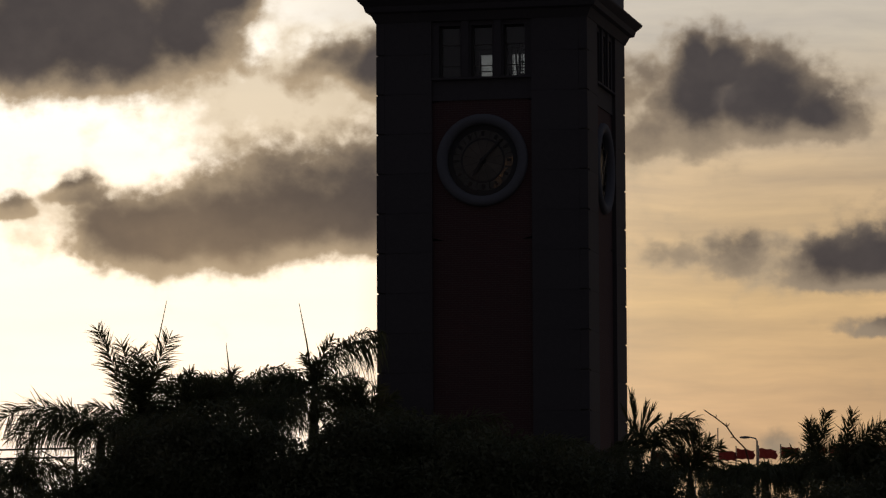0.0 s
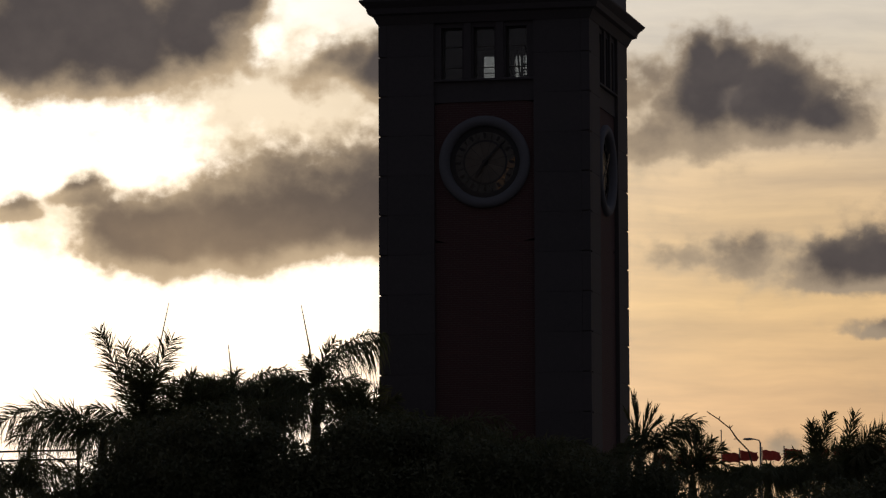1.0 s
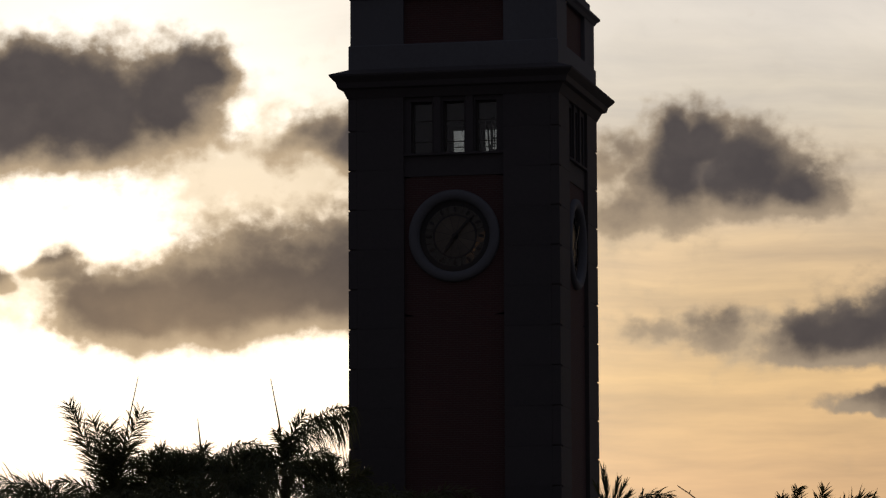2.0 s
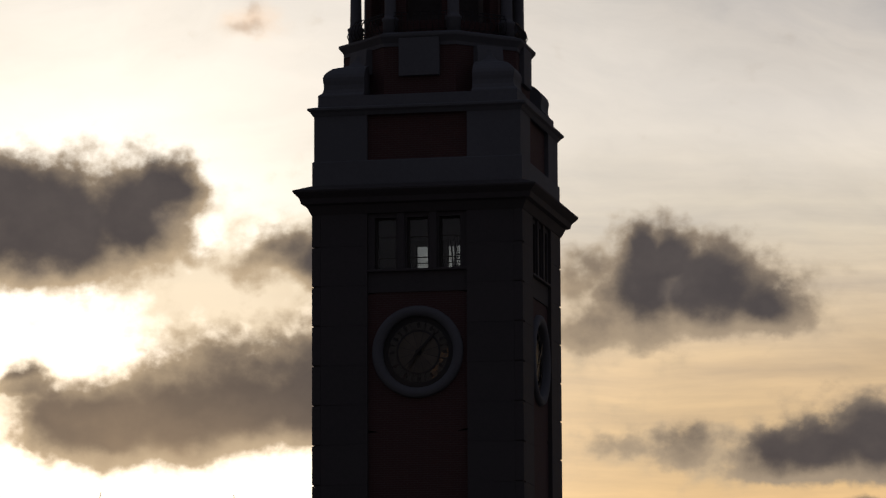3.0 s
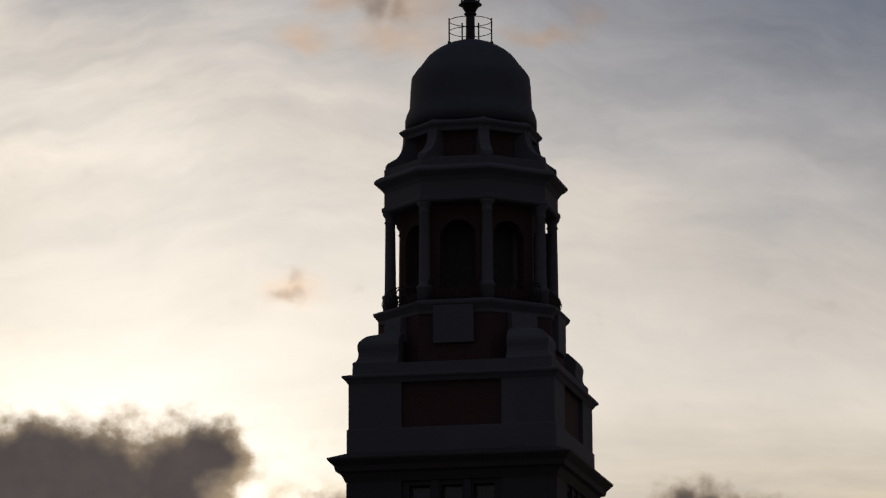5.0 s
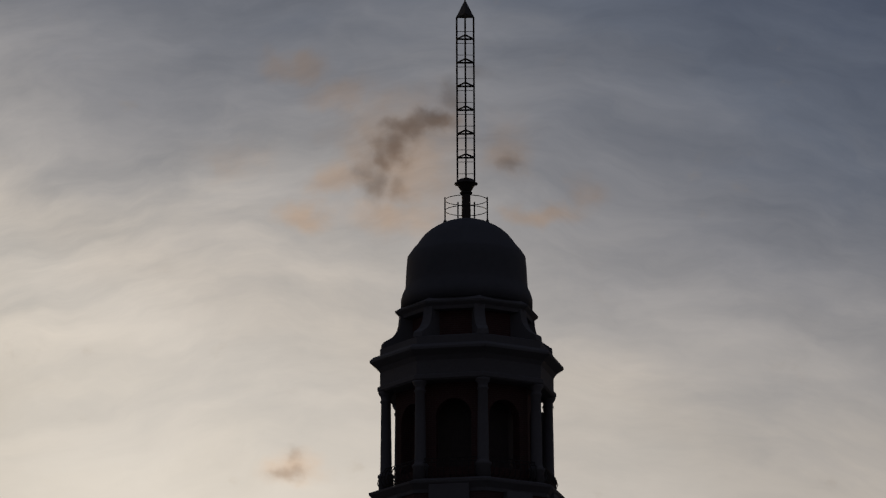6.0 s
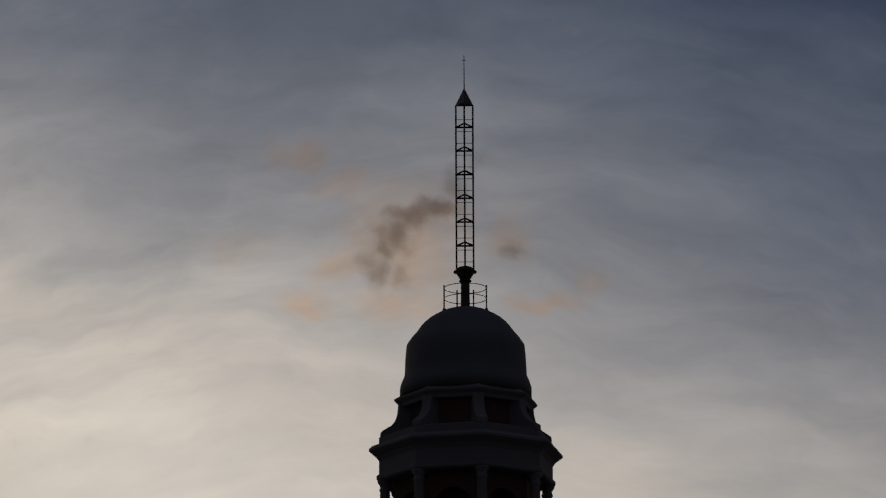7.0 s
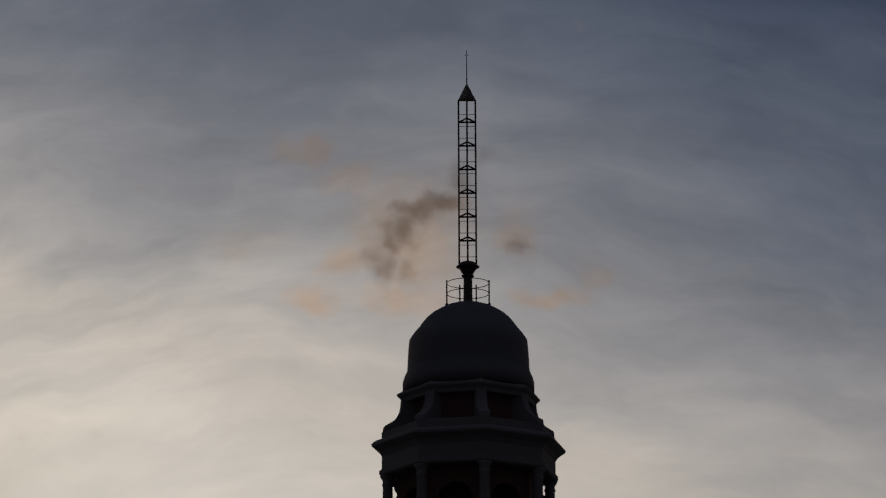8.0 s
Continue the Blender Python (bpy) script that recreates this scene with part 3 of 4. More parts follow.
# Upright added to close the strip of sky between column and core.
a = EIGHTHS[0] - 0.008
part("downpipe", tube(bmesh.new(), [(2.60 * math.cos(a), 2.60 * math.sin(a), z) for z in (31.25, 32.5, 34.15)], 0.10, n=8), IRON, tower, "dark upright added to close the gap beside the column")

# iron balcony rails, bellied outwards between the columns
bm = bmesh.new()
for i in range(9):
    x = -0.86 + i * 0.215
    tube(bm, [(x, -2.70, 31.27), (x, -2.92, 31.35), (x, -2.99, 31.55), (x, -2.91, 31.80), (x, -2.78, 31.95)], 0.016, n=5)
for y, z in ((-2.78, 31.95), (-2.91, 31.80), (-2.86, 31.32)):
    tube(bm, [(-0.92, y, z), (0.92, y, z)], 0.018, n=5)
for x in (-0.75, -0.32, 0.10, 0.54):
    pts = [(x + 0.1 + 0.1 * math.cos(k * 0.7), -2.98 + 0.02 * math.sin(k), 31.55 + 0.1 * math.sin(k * 0.7)) for k in range(10)]
    tube(bm, pts, 0.012, n=4)
rail_mesh = mesh_of("balcony_rail", bm, IRON)
for i in range(8):
    place(part("balcony_rail", rail_mesh, IRON, tower, "bellied wrought iron balcony rail"), Matrix.Rotation(math.pi / 4 * i, 4, "Z"))

# upper drum with curved fins, ledge and dome
part("upper_drum", oct_stack([(2.02, 36.2), (2.02, 37.5)]), BRICK, tower)
fin = [(1.8, 36.22), (3.00, 36.22), (2.98, 36.40), (2.86, 36.47), (2.66, 36.58), (2.52, 36.74), (2.42, 36.92), (2.37, 37.12), (2.36, 37.40), (1.8, 37.40)]
for a in EIGHTHS:
    d, c = Vector((math.cos(a), math.sin(a), 0)), Vector((-math.sin(a), math.cos(a), 0))
    part("curved_fin", bevelled(slab(bmesh.new(), fin, 0.19, d, c), 0.012, 1), STONE, tower)
part("drum_sill", oct_stack([(1.9, 36.2), (2.62, 36.22), (2.40, 36.30), (2.3, 36.34), (1.9, 36.36)]), STONE, tower)
part("dome_cornice", oct_stack([(1.8, 37.26), (2.36, 37.28), (2.40, 37.40), (2.52, 37.50), (2.54, 37.56), (2.34, 37.68), (2.30, 37.72), (1.8, 37.73)]), STONE, tower)
dome = [(2.29, 37.70), (2.29, 38.05), (2.24, 38.22), (2.15, 38.42), (2.125, 38.56), (2.11, 38.9), (2.09, 39.25), (2.06, 39.56), (2.0, 39.66), (1.88, 39.83), (1.74, 39.99),
        (1.60, 40.19), (1.45, 40.37), (1.26, 40.53), (1.05, 40.66), (0.80, 40.79), (0.5, 40.89), (0.25, 40.94), (0.05, 40.95)]
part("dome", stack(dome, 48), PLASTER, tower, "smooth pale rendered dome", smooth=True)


# ---------------------------------------------------------------- clock faces
def clock():
    c = thing("clock", "round clock face with pale stone ring and dark glazed dial", "clock", "clock faces of the tower")
    bm = bmesh.new()
    prof = [(1.24, 0.55), (1.20, 0.30), (1.20, 0.12), (1.24, 0.02), (1.38, -0.03), (1.50, -0.01), (1.55, 0.06), (1.55, 0.145)]
    rings = [[bm.verts.new((r * math.cos(2 * math.pi * i / 64), y, r * math.sin(2 * math.pi * i / 64))) for i in range(64)] for r, y in prof]
    for p, q in zip(rings, rings[1:]):
        for i in range(64):
            bm.faces.new((p[i], p[(i + 1) % 64], q[(i + 1) % 64], q[i]))
    part("stone_ring", bm, STONE, c, "pale moulded stone ring", smooth=True)

    def sector(r0, r1, a0, a1, y0, y1, n=4):
        b = bmesh.new()
        v = [[b.verts.new((r * math.sin(a0 + (a1 - a0) * i / n), y, r * math.cos(a0 + (a1 - a0) * i / n))) for i in range(n + 1)] for y in (y0, y1) for r in (r0, r1)]
        for i in range(n):
            b.faces.new((v[0][i], v[0][i + 1], v[1][i + 1], v[1][i]))
            b.faces.new((v[2][i], v[3][i], v[3][i + 1], v[2][i + 1]))
            b.faces.new((v[1][i], v[1][i + 1], v[3][i + 1], v[3][i]))
            b.faces.new((v[0][i], v[2][i], v[2][i + 1], v[0][i + 1]))
        for i in (0, n):
            b.faces.new((v[0][i], v[1][i], v[3][i], v[2][i]))
        return b
    for h in range(12):
        a = 2 * math.pi * h / 12
        g = math.pi / 12 - 0.012
        part("dial_pane", sector(0.74, 1.03, a - g, a + g, 0.24, 0.26), DIAL, c)
        part("dial_pane", sector(0.10, 0.70, a - math.pi / 12 + 0.012, a + math.pi / 12 - 0.012, 0.24, 0.26), OPAL, c)
        b = bmesh.new()
        rod(b, (0.04 * math.sin(a + math.pi / 12), 0.25, 0.04 * math.cos(a + math.pi / 12)), (1.2 * math.sin(a + math.pi / 12), 0.25, 1.2 * math.cos(a + math.pi / 12)), 0.011, n=6)
        part("glazing_bar", b, IRON, c)
        part("hour_mark", sector(0.82, 0.98, a - 0.05, a + 0.05, 0.20, 0.225, 2), IRON, c)
    for r0, r1 in ((0.69, 0.75), (1.02, 1.22), (0.0, 0.11)):
        b = bmesh.new()
        k = 64
        vs = [[b.verts.new((max(r, 0.002) * math.cos(2 * math.pi * i / k), y, max(r, 0.002) * math.sin(2 * math.pi * i / k))) for i in range(k)] for r, y in ((r0, 0.225), (r1, 0.225), (r1, 0.275), (r0, 0.275))]
        for p, q in zip(vs, vs[1:] + vs[:1]):
            for i in range(k):
                b.faces.new((p[i], p[(i + 1) % k], q[(i + 1) % k], q[i]))
        part("dial_band", b, IRON, c)
    for name, length, wide, a in (("hour_hand", 0.66, 0.055, radians(213)), ("minute_hand", 0.98, 0.04, radians(42))):
        d, cr = Vector((math.sin(a), 0, math.cos(a))), Vector((0, 1, 0))
        upv = Vector((math.cos(a), 0, -math.sin(a)))
        out = [(-0.22, -wide * 0.6), (-0.22, wide * 0.6), (length * 0.7, wide), (length, 0.0), (length * 0.7, -wide)]
        ob = part(name, slab(bmesh.new(), out, 0.012, d, cr, upv), IRON, c)
        ob.location.y = 0.15 if name == "hour_hand" else 0.11
    return c


first = clock()
first.matrix_basis = Matrix.Translation((0, -A + 0.0, CLOCK_Z))
for q in QUARTERS[1:]:
    copy_thing(first, q @ Matrix.Translation((0, -A, CLOCK_Z)))

# ---------------------------------------------------------------- rail and mast on the dome
rail = thing("dome_railing", "thin round iron railing on top of the dome", "railing", at=(0, 0, 40.7))
angle = math.atan2(SIDE.y, SIDE.x)
for deg_, z0 in ((0, 0.08), (180, 0.08), (67, 0.12), (113, 0.12)):
    a = angle + radians(deg_)
    x, y = 0.74 * math.cos(a), 0.74 * math.sin(a)
    b = rod(bmesh.new(), (x, y, z0), (x, y, 1.06), 0.026)
    rod(b, (x, y, z0 - 0.08), (x, y, z0 + 0.14), 0.10, 0.05)
    part("post", b, IRON, rail)
for z in (0.95, 0.57):
    ring = [(0.74 * math.cos(2 * math.pi * i / 40), 0.74 * math.sin(2 * math.pi * i / 40), z) for i in range(41)]
    part("rail_ring", tube(bmesh.new(), ring, 0.014, n=6), IRON, rail)

mast = thing("lightning_mast", "slim three-sided lattice mast with pointed cap and lightning rod", "mast", at=(0, 0, 40.9))
b = rod(bmesh.new(), (0, 0, 0), (0, 0, 1.25), 0.165, 0.15, 16)
part("pole", b, IRON, mast)
part("cup", stack([(0.15, 0.92), (0.22, 0.99), (0.22, 1.02), (0.17, 1.05), (0.33, 1.31), (0.41, 1.32), (0.41, 1.35), (0.33, 1.36), (0.27, 1.48), (0.05, 1.56)], 16), IRON, mast)
corners = []
for k in range(3):
    a = angle - math.pi / 2 + 2 * math.pi * k / 3
    corners.append(Vector((0.345 * math.cos(a), 0.345 * math.sin(a), 0)))
Z0, Z1 = 1.36, 7.47
for c in corners:
    part("leg", rod(bmesh.new(), c + Vector((0, 0, Z0)), c + Vector((0, 0, Z1)), 0.032), IRON, mast)
bay = 0.866
for k in range(7):
    z = Z1 - 0.81 - bay * k
    b = bmesh.new()
    for i in range(3):
        p, q = corners[i], corners[(i + 1) % 3]
        rod(b, p + Vector((0, 0, z)), q + Vector((0, 0, z)), 0.033, n=6)
    part("triangle_frame", b, IRON, mast)
for k in range(14):
    z = Z1 - 0.81 - bay * (k // 2) + (0.283, -0.154)[k % 2]
    part("rung", rod(bmesh.new(), corners[1] + Vector((0, 0, z)), corners[2] + Vector((0, 0, z)), 0.011, n=5), IRON, mast)
b = bmesh.new()
tip = b.verts.new((0, 0, Z1 + 0.60))
foot = [b.verts.new(c * 1.12 + Vector((0, 0, Z1 - 0.03))) for c in corners]
b.faces.new(foot)
for i in range(3):
    b.faces.new((foot[i], foot[(i + 1) % 3], tip))
part("pointed_cap", b, IRON, mast)
b = rod(bmesh.new(), (0, 0, Z1 + 0.5), (0, 0, Z1 + 1.80), 0.022, 0.012)
rod(b, SIDE * -0.08 + Vector((0, 0, Z1 + 1.62)), SIDE * 0.08 + Vector((0, 0, Z1 + 1.62)), 0.012, n=5)
part("lightning_rod", b, IRON, mast)



# ---------------------------------------------------------------- palms
def spot(side, depth):
    """A place on the ground: metres to the side of the tower and beyond it, as the camera looks."""
    return SIDE * side + AHEAD * depth


def frond_mesh(rng, length, rise, bend, hang, leaflets=62, broad=1.0, reach=1.0):
    """A feather leaf: an arched rib with narrow leaflets standing off it all round. rise, bend: degrees; hang: 0 stiff to 1 drooping; reach: length of the leaflets."""
    bm = bmesh.new()
    pts = [Vector((0, 0, 0))]
    n = 16
    swing = rng.uniform(-0.10, 0.10)
    for i in range(n):
        a = radians(rise - bend * (i / n) ** 1.25)
        pts.append(pts[-1] + Vector((math.cos(a), swing * i / n, math.sin(a))) * (length / n))
    tube(bm, pts, 0.026, 0.008, 5)
    for k in range(leaflets):
        f = 0.12 + 0.88 * (k + rng.uniform(-0.3, 0.3)) / leaflets
        i = min(int(f * n), n - 1)
        p = pts[i].lerp(pts[i + 1], f * n - i)
        along = (pts[i + 1] - pts[i]).normalized()
        up = Vector((-along.z, 0, along.x))
        size = (0.38 + 0.66 * math.sin(math.pi * min(1, 0.12 + f * 0.80)) ** 0.8) * max(reach, 0.75) * (0.45 + 0.55 * min(1.2, length / 3.0))
        for s in (-1, 1):
            roll = rng.choice((-1, 1)) * rng.uniform(0.25, 1.45)
            off = Vector((0, s * math.cos(roll), 0)) + up * math.sin(roll)
            out = (off * rng.uniform(0.6, 1.0) * min(1, reach) ** 1.3 + along * rng.uniform(0.35, 0.85)).normalized()
            ln = size * rng.uniform(0.65, 1.2)
            w = rng.uniform(0.012, 0.020) * broad
            edge = out.cross(Vector((rng.uniform(-1, 1), rng.uniform(-1, 1), rng.uniform(-1, 1)))).normalized() * w
            drop = Vector((rng.uniform(-0.12, 0.12), rng.uniform(-0.12, 0.12), -1)) * ln * hang * rng.uniform(0.5, 1.2)
            rows = []
            for g, wide in ((0.0, 0.6), (0.35, 1.0), (0.7, 0.75)):
                c = p + out * ln * g * (1 - 0.45 * hang * g) + drop * g ** 1.6
                rows.append((bm.verts.new(c - edge * wide), bm.verts.new(c + edge * wide)))
            for a, b in zip(rows, rows[1:]):
                bm.faces.new((a[0], a[1], b[1], b[0]))
            bm.faces.new((rows[2][0], rows[2][1], bm.verts.new(p + out * ln * (1 - 0.45 * hang) + drop)))
    return mesh_of("frond", bm, LEAF)


rng = random.Random(11)
FRONDS = {
    "arch": [frond_mesh(rng, 3.0, r, b, h, 84) for r, b, h in ((52, 85, 0.45), (46, 92, 0.6), (60, 98, 0.5), (40, 75, 0.35))],
    "hang": [frond_mesh(rng, 2.8, r, b, h, 84) for r, b, h in ((24, 85, 0.65), (6, 75, 0.55), (34, 105, 0.7))],
}


def palm(side, depth, crown, label, seed, arch=8, hang=8, size=1.0, spear=0.0, lean=0.0, leaves=()):
    """A feather palm whose crown springs at that height. leaves: (turn, rise, bend, length, hang, reach) of single fronds; turn 0 points along SIDE."""
    rng = random.Random(seed)
    p = thing("palm_tree", label, "palm tree", "palms round the tower", at=spot(side, depth))
    prof = [(0.26, 0.0), (0.24, 0.3)]
    n = 26
    for i in range(n):
        z = 0.3 + (crown - 1.3) * i / n
        r = 0.17 + 0.035 * math.sin(math.pi * i / n)
        prof += [(r, z), (r + 0.012, z + 0.03), (r, z + 0.06)]
    prof += [(0.15, crown - 1.0)]
    part("trunk", stack(prof, 14), BARK, p, "ringed grey palm trunk", smooth=True)
    part("crownshaft", stack([(0.15, crown - 1.0), (0.18, crown - 0.85), (0.13, crown - 0.5), (0.07, crown - 0.1), (0.03, crown + 0.1)], 12), LEAF, p, "green smooth crownshaft", smooth=True)
    todo = [(FRONDS["arch"][i % 4], 360 * i / max(arch, 1) + rng.uniform(-20, 20), size * rng.uniform(0.85, 1.08), 12) for i in range(arch)]
    todo += [(FRONDS["hang"][i % 3], 360 * i / max(hang, 1) + rng.uniform(-20, 20), size * rng.uniform(0.85, 1.05), 12) for i in range(hang)]
    todo += [(frond_mesh(rng, length, rise, bend, droop, int(40 + 26 * length) if reach > 0.3 else 18, 1.1, reach), turn, 1.0, 3) for turn, rise, bend, length, droop, reach in leaves]
    for me, turn, s, tilt in todo:
        f = part("frond", me, LEAF, p)
        f.matrix_basis = Matrix.Translation((0, 0, crown - 0.05)) @ Matrix.Rotation(TURN + radians(turn), 4, "Z") @ Matrix.Rotation(radians(rng.uniform(-tilt, tilt)), 4, "X") @ Matrix.Scale(s, 4)
    if spear:
        top = Vector((0, 0, crown + 0.2)) + SIDE * lean * spear + Vector((0, 0, spear))
        part("spear_leaf", tube(bmesh.new(), [(0, 0, crown - 0.1), SIDE * lean * spear * 0.45 + Vector((0, 0, crown + 0.2 + spear * 0.5)), top], 0.045, 0.010, 6), LEAF, p, "folded new leaf standing up")
    return p


TALL = "tall dark feather palm beside the clock tower"
# turn, rise, bend, length, hang, reach
RAGGED = [(180, 68, 3, 3.75, 0.12, 0.75), (0, 84, 24, 3.3, 0.18, 0.9), (180, 80, 8, 3.0, 0.15, 0.9), (90, 88, 14, 2.8, 0.2, 1.0), (0, 66, 36, 2.7, 0.35, 0.95), (0, 55, 45, 2.1, 0.45, 1.0),
          (180, 52, 64, 2.2, 0.3, 0.8), (180, 35, 60, 1.9, 0.5, 0.9), (270, 84, 30, 2.5, 0.3, 1.1), (60, 76, 30, 2.4, 0.3, 1.1), (120, 76, 30, 2.3, 0.3, 1.1)]
DROOPING = [(180, 42, 88, 3.7, 0.35, 1.1), (170, 36, 92, 3.3, 0.5, 1.1), (0, 40, 90, 1.7, 0.5, 1.0), (190, 22, 70, 2.6, 0.6, 1.0), (200, 58, 120, 2.2, 0.5, 1.0)]
CURTAIN = [(0, 58, 92, 2.7, 0.95, 1.25), (8, 50, 88, 2.4, 0.95, 1.2), (180, 52, 80, 1.8, 0.4, 1.0), (170, 62, 90, 1.5, 0.4, 1.0), (180, 30, 70, 1.9, 0.5, 1.0), (90, 75, 60, 1.3, 0.3, 1.0)]
SWEEPING = [(0, 78, 88, 3.3, 0.95, 1.25), (-6, 74, 84, 3.0, 0.9, 1.2), (0, 84, 30, 1.9, 0.2, 0.8), (180, 86, 20, 1.3, 0.25, 0.8), (180, 46, 92, 1.8, 0.9, 1.15), (0, 45, 80, 1.9, 0.6, 1.0), (90, 80, 60, 1.4, 0.4, 1.0), (168, 62, 98, 1.6, 0.8, 1.1)]
FAN = [(180, 83, -2, 1.7, 0.02, 0.25), (180, 88, 4, 1.35, 0.02, 0.25), (0, 78, 4, 1.4, 0.02, 0.25), (0, 68, 6, 1.3, 0.03, 0.25), (180, 74, 8, 1.2, 0.03, 0.25), (0, 56, 10, 1.1, 0.05, 0.25)]
CURL = [(0, 82, 118, 2.1, 0.55, 1.0), (12, 74, 110, 1.9, 0.6, 1.0), (0, 62, 100, 1.6, 0.55, 1.0), (180, 72, 80, 1.1, 0.4, 0.9), (90, 70, 80, 1.2, 0.5, 1.0), (180, 40, 80, 1.3, 0.5, 1.0)]
TUFT = [(0, 80, 6, 1.25, 0.08, 0.7), (0, 64, 10, 1.3, 0.10, 0.7), (0, 48, 18, 1.35, 0.15, 0.7), (180, 70, 10, 0.95, 0.1, 0.7), (180, 48, 40, 1.0, 0.3, 0.8), (0, 42, 100, 1.6, 0.7, 1.1), (20, 30, 90, 1.5, 0.8, 1.1), (180, 30, 90, 1.4, 0.7, 1.1)]
MOUND = [(0, 38, 100, 1.5, 0.8, 1.2), (180, 38, 100, 1.5, 0.8, 1.2), (25, 50, 105, 1.4, 0.8, 1.2), (155, 50, 105, 1.4, 0.8, 1.2), (-25, 44, 110, 1.5, 0.9, 1.2), (205, 44, 110, 1.5, 0.9, 1.2), (90, 60, 110, 1.2, 0.7, 1.1), (270, 50, 110, 1.4, 0.8, 1.2)]
SPIKES = [(180, 85, 0, 1.65, 0.08, 0.6), (0, 81, 6, 1.95, 0.10, 0.75), (0, 60, 30, 1.5, 0.25, 0.9), (180, 60, 60, 1.2, 0.4, 0.9), (90, 78, 20, 1.6, 0.2, 0.9), (180, 30, 90, 1.4, 0.7, 1.1), (0, 30, 90, 1.5, 0.7, 1.1)]
WINDSWEPT = [(0, 79, 8, 1.95, 0.12, 0.8), (0, 60, 52, 2.7, 0.35, 1.1), (6, 52, 56, 2.5, 0.4, 1.1), (0, 66, 40, 2.0, 0.25, 1.0), (180, 40, 90, 1.3, 0.6, 1.1), (0, 30, 90, 1.8, 0.7, 1.1)]
BRISTLING = [(180, 78, 16, 1.5, 0.12, 0.8), (180, 60, 24, 1.5, 0.15, 0.8), (0, 74, 16, 1.5, 0.12, 0.8), (0, 56, 30, 1.5, 0.18, 0.8), (90, 84, 12, 1.6, 0.12, 0.8), (180, 40, 50, 1.5, 0.3, 0.9), (0, 38, 50, 1.5, 0.3, 0.9)]
palm(-11.75, -7, 11.0, "palm with steep ragged upright fronds", 1, arch=7, hang=9, size=0.74, spear=4.1, lean=0.19, leaves=RAGGED)
palm(-12.94, -9, 10.9, "palm with a low drooping crown of arched fronds", 2, arch=0, hang=6, size=0.66, leaves=DROOPING)
palm(-15.9, -8, 9.3, "low palm with drooping fronds", 3, arch=10, hang=10, size=0.85)
palm(-8.94, -6, 12.2, "tall palm with a curtain of hanging leaflets", 4, arch=6, hang=12, size=0.72, spear=1.6, lean=-0.10, leaves=CURTAIN)
palm(-10.1, -8, 11.35, "tall palm with a bristling crown", 18, arch=4, hang=8, size=0.6, leaves=BRISTLING)
palm(-7.6, -9, 11.3, TALL, 5, arch=10, hang=9, size=0.66)
palm(-6.2, -7, 12.3, "tall palm with a spear leaf and long arching fronds", 6, arch=0, hang=12, size=0.75, spear=2.7, lean=-0.175, leaves=SWEEPING)
palm(-4.6, -8, 11.15, "tall palm with a bristling crown", 7, arch=4, hang=8, size=0.6, leaves=BRISTLING)
palm(-2.2, -10, 10.5, "palm standing before the brick shaft", 8, arch=10, hang=8, size=0.8)
palm(0.6, -11, 9.8, "palm standing before the brick shaft", 9, arch=10, hang=8, size=0.8)
palm(2.7, -9, 9.6, "palm standing before the granite corner", 10, arch=9, hang=8, size=0.72)
palm(4.26, -7, 10.6, "young palm with upright fan of stiff leaves", 12, arch=0, hang=3, size=0.36, leaves=FAN)
palm(4.75, -8, 10.3, "palm with fronds curling over", 13, arch=0, hang=5, size=0.46, leaves=CURL)
palm(5.92, -8, 9.65, "low palm with a tuft of upright fronds", 23, arch=0, hang=8, size=0.52, leaves=TUFT)
palm(7.1, -10, 9.1, "low palm with arching fronds", 25, arch=6, hang=7, size=0.45)
palm(8.34, -8, 9.5, "low palm with a round drooping crown", 14, arch=0, hang=6, size=0.55, leaves=MOUND)
palm(9.98, -7, 9.7, "palm with a spiky upright crown", 15, arch=3, hang=9, size=0.55, leaves=SPIKES)
palm(10.6, -9, 9.55, "palm with fronds swept to one side", 24, arch=4, hang=9, size=0.55, leaves=WINDSWEPT)
palm(12.0, -8, 9.75, "low palm with arching fronds", 16, arch=11, hang=10, size=0.7)
palm(13.9, -8, 9.4, TALL, 17, arch=9, hang=8, size=0.7)


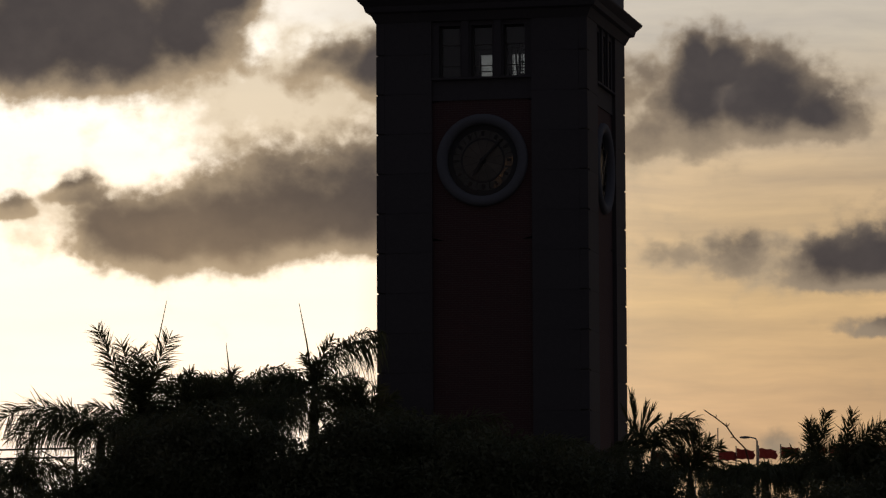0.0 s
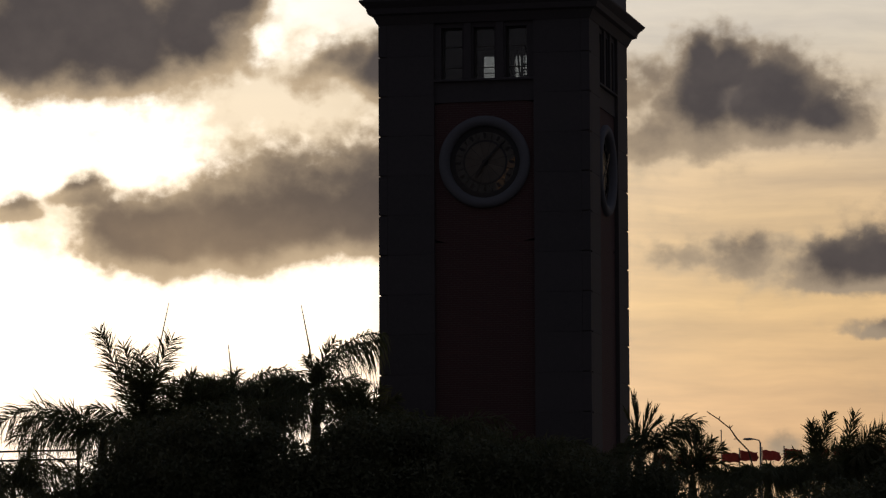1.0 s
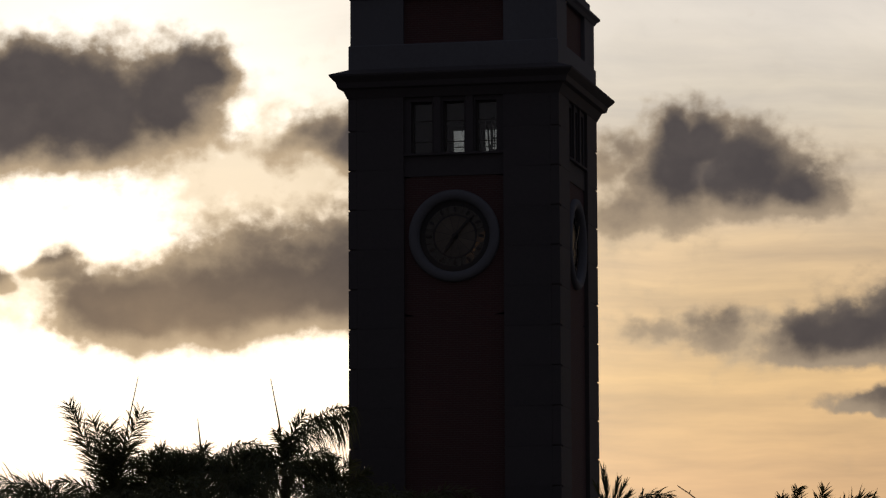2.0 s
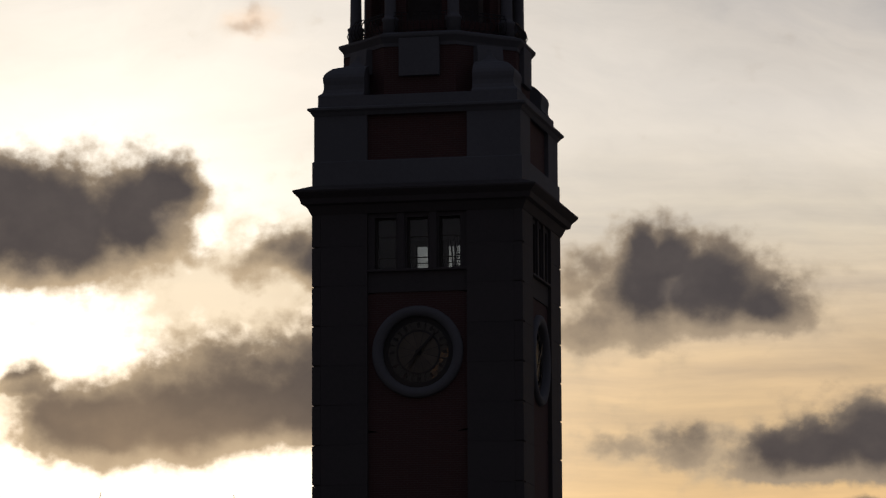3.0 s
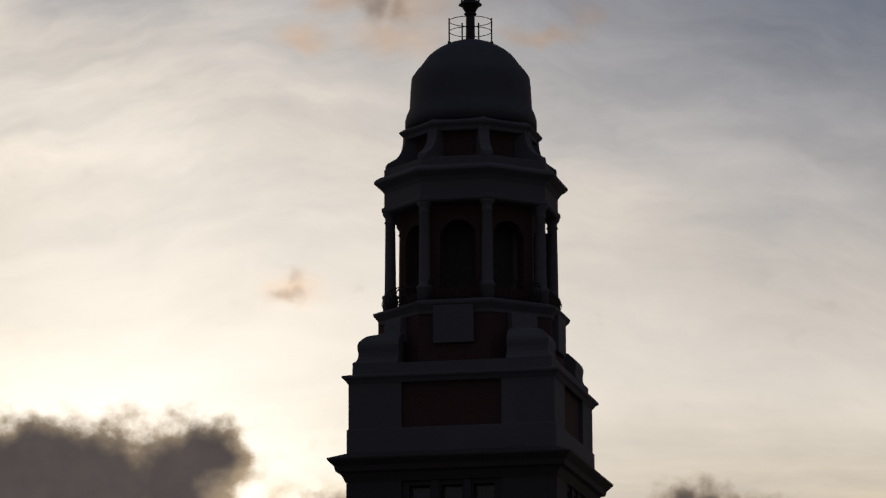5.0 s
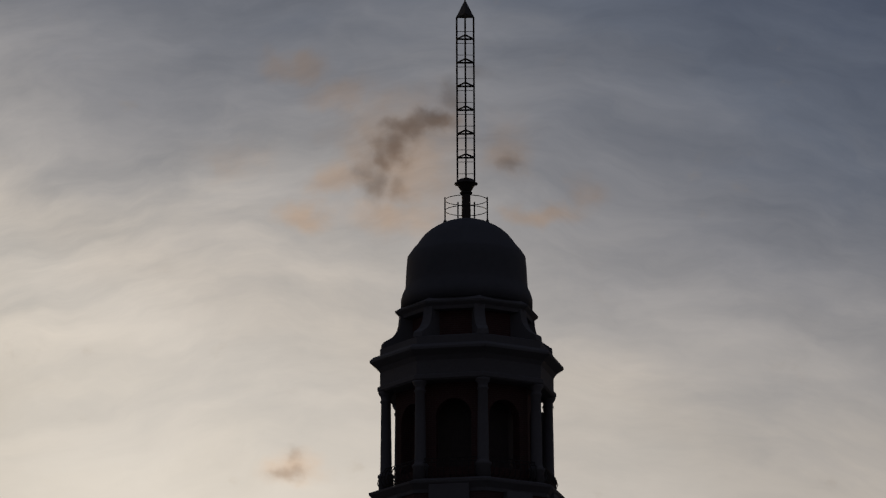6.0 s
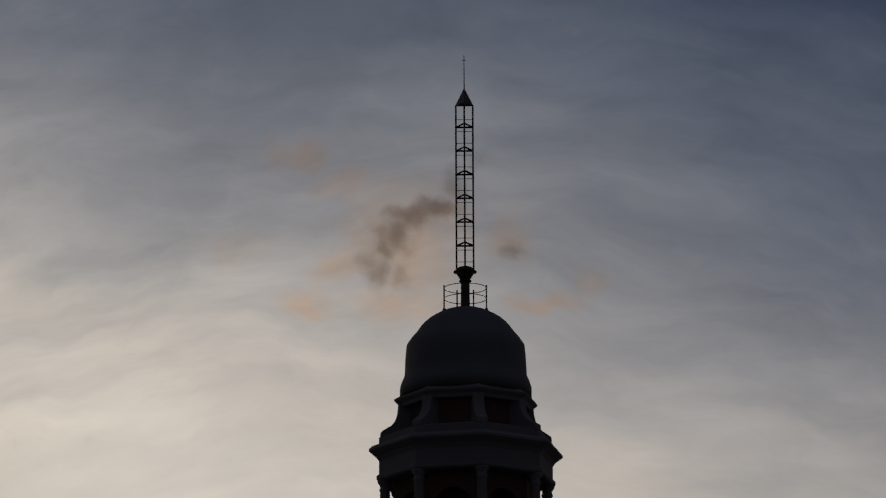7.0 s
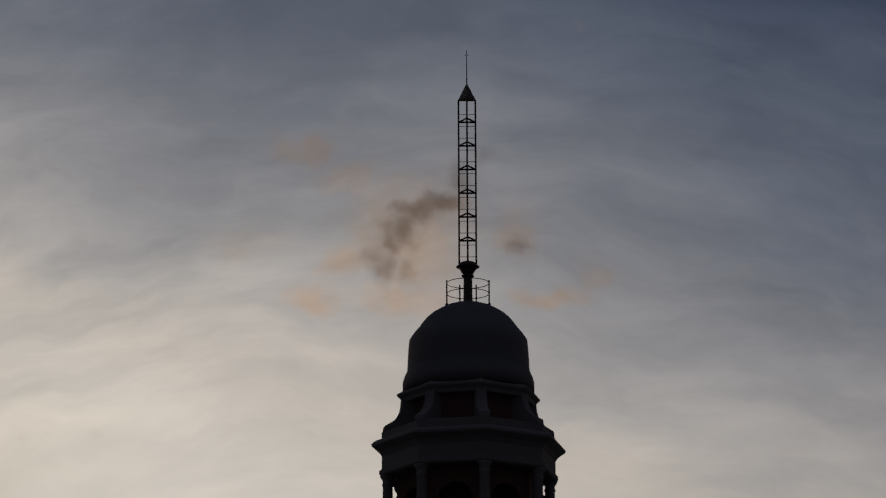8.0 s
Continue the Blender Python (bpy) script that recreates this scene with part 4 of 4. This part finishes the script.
# ---------------------------------------------------------------- broad-leaved trees under the palms
def broad_tree(side, depth, top, spread, seed):
    rng = random.Random(seed)
    t = thing("broadleaf_tree", "dense dark broad-leaved tree under the palms", "tree", "broad-leaved trees", at=spot(side, depth))
    bm = tube(bmesh.new(), [(0, 0, 0), (0.05, 0.03, 1.2), (-0.06, 0.08, 2.6), (0.04, 0.0, top - 3.0)], 0.26, 0.15, 10)
    part("trunk", bm, BARK, t)
    heaps = []
    for k in range(11):
        a = 2 * math.pi * k / 11 * 2 + rng.uniform(-0.3, 0.3)
        r = spread * rng.uniform(0.35, 0.7)
        tip = Vector((r * math.cos(a), r * math.sin(a), top - 0.9 - 2.6 * k / 10))
        part("limb", tube(bmesh.new(), [(0, 0, top - 3.6), tip * 0.5 + Vector((0, 0, (top - 3.4) * 0.5)), tip], 0.11, 0.03, 7), BARK, t)
        heaps.append((tip, rng.uniform(0.8, 1.15)))
    heaps.append((Vector((0, 0, top - 0.9)), 1.0))
    verts, faces = [], []
    for c, r in heaps:
        for _ in range(2200):
            d = Vector((rng.gauss(0, 1), rng.gauss(0, 1), rng.gauss(0, 0.75)))
            p = c + d.normalized() * r * rng.uniform(0.35, 1.12)
            a, b = Vector((rng.gauss(0, 1), rng.gauss(0, 1), rng.gauss(0, 1))).normalized(), Vector((rng.gauss(0, 1), rng.gauss(0, 1), rng.gauss(0, 1))).normalized()
            s = rng.uniform(0.06, 0.115)
            i = len(verts)
            verts += [p - a * s, p + b * s * 0.45, p + a * s, p - b * s * 0.45]
            faces.append((i, i + 1, i + 2, i + 3))
    me = bpy.data.meshes.new("crown")
    me.from_pydata(verts, [], faces)
    me.materials.append(FOLIAGE)
    tagged(part("crown", me, FOLIAGE, t), kind="stuff")
    return t


for k, (side, depth, top, spread) in enumerate(((-16.4, -13, 9.0, 2.2), (-14.0, -12, 9.1, 1.8), (-11.0, -9, 9.6, 2.0), (-8.6, -9, 9.7, 2.0), (-6.0, -10, 9.3, 2.0), (-3.6, -9, 9.5, 2.0), (-12.9, -12, 9.8, 1.3), (-11.5, -13, 10.9, 1.3), (-9.9, -14, 11.3, 1.4), (-8.3, -13, 11.0, 1.5), (-6.8, -14, 10.2, 1.3), (-5.0, -14, 11.2, 1.3), (-3.6, -13, 11.2, 1.4),
                                                (-1.5, -14, 10.6, 2.2), (1.4, -14, 10.0, 2.2), (4.0, -12, 9.8, 1.4), (6.0, -13, 8.8, 1.6), (8.2, -13, 8.5, 1.8), (10.4, -12, 9.1, 1.6), (12.2, -13, 10.0, 1.6), (14.6, -12, 10.2, 2.0), (6.6, -16, 8.8, 1.5), (9.3, -16, 8.8, 1.6))):
    broad_tree(side, depth, top, spread, 100 + k)


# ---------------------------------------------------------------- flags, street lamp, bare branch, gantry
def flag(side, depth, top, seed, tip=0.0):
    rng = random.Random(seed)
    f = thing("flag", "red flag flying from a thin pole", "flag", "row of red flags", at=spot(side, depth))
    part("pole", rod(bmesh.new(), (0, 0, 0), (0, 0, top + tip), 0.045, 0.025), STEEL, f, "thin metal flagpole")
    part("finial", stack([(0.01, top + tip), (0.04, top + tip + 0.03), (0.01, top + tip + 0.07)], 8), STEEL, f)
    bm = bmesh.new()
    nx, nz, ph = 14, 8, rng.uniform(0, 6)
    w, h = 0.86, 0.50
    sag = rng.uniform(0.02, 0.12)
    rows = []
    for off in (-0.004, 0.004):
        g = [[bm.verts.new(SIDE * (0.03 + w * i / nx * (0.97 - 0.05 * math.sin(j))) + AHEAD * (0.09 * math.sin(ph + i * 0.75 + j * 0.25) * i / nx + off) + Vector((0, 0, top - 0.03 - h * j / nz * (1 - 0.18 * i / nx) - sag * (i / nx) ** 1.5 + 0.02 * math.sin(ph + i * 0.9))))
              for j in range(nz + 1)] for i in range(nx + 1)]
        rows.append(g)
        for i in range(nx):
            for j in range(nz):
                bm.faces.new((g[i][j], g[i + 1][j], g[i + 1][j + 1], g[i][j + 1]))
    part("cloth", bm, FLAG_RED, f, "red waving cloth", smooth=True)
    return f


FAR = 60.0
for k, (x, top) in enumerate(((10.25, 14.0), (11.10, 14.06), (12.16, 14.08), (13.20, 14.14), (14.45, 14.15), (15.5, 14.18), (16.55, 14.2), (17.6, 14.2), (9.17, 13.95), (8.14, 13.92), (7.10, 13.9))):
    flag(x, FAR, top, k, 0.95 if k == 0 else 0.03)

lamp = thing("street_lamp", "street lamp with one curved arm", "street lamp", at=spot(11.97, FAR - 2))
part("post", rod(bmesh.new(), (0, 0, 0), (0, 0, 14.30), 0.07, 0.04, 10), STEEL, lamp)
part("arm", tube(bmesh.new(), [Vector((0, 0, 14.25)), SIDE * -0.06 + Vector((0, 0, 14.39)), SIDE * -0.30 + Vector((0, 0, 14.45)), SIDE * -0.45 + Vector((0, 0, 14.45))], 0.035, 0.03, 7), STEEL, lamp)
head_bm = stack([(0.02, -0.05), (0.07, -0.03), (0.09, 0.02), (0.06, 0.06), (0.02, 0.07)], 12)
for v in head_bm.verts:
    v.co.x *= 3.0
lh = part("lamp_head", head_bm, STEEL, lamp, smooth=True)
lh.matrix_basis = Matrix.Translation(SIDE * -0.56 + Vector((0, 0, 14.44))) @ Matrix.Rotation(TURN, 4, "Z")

twig = thing("bare_tree", "thin leaning bare tree with a few broken twigs", "tree", at=spot(11.6, FAR - 20))
path = [(-0.8, 0, 0), (-0.9, 0, 7.0), (-1.02, 0, 12.3), (-1.2, 0, 12.95), (-1.68, 0, 13.45), (-1.98, 0, 13.9), (-2.45, 0, 14.28), (-2.85, 0, 14.55)]
path = [SIDE * x + Vector((0, 0, z)) for x, y, z in path]
part("trunk", tube(bmesh.new(), path, 0.042, 0.024, 7), DRY, twig)
for i, (dx, dz) in ((5, (0.14, 0.14)), (5, (-0.02, 0.16)), (6, (0.05, 0.14)), (4, (-0.14, -0.02)), (7, (-0.1, 0.09))):
    part("twig", tube(bmesh.new(), [path[i], path[i] + SIDE * dx * 0.6 + Vector((0, 0, dz * 0.5)), path[i] + SIDE * dx + Vector((0, 0, dz))], 0.03, 0.01, 5), BARK, twig)

gantry = thing("cable_gantry", "dark post with two crossbars and thin cables", "gantry", at=spot(-15.1, 6))
part("post", rod(bmesh.new(), (0, 0, 0), (0, 0, 12.1), 0.08, 0.06), IRON, gantry)
for z in (11.22, 10.9):
    part("crossbar", rod(bmesh.new(), SIDE * -4 + Vector((0, 0, z - 0.05)), SIDE * 0.1 + Vector((0, 0, z + 0.02)), 0.035), IRON, gantry)
part("brace", rod(bmesh.new(), SIDE * -1.2 + Vector((0, 0, 11.15)), SIDE * 0.0 + Vector((0, 0, 10.5)), 0.025), IRON, gantry)
part("cable", tube(bmesh.new(), [SIDE * -4 + Vector((0, 0, 12.15)), SIDE * -1.5 + Vector((0, 0, 12.06)), SIDE * 3.5 + Vector((0, 0, 12.2))], 0.012, n=5), IRON, gantry)
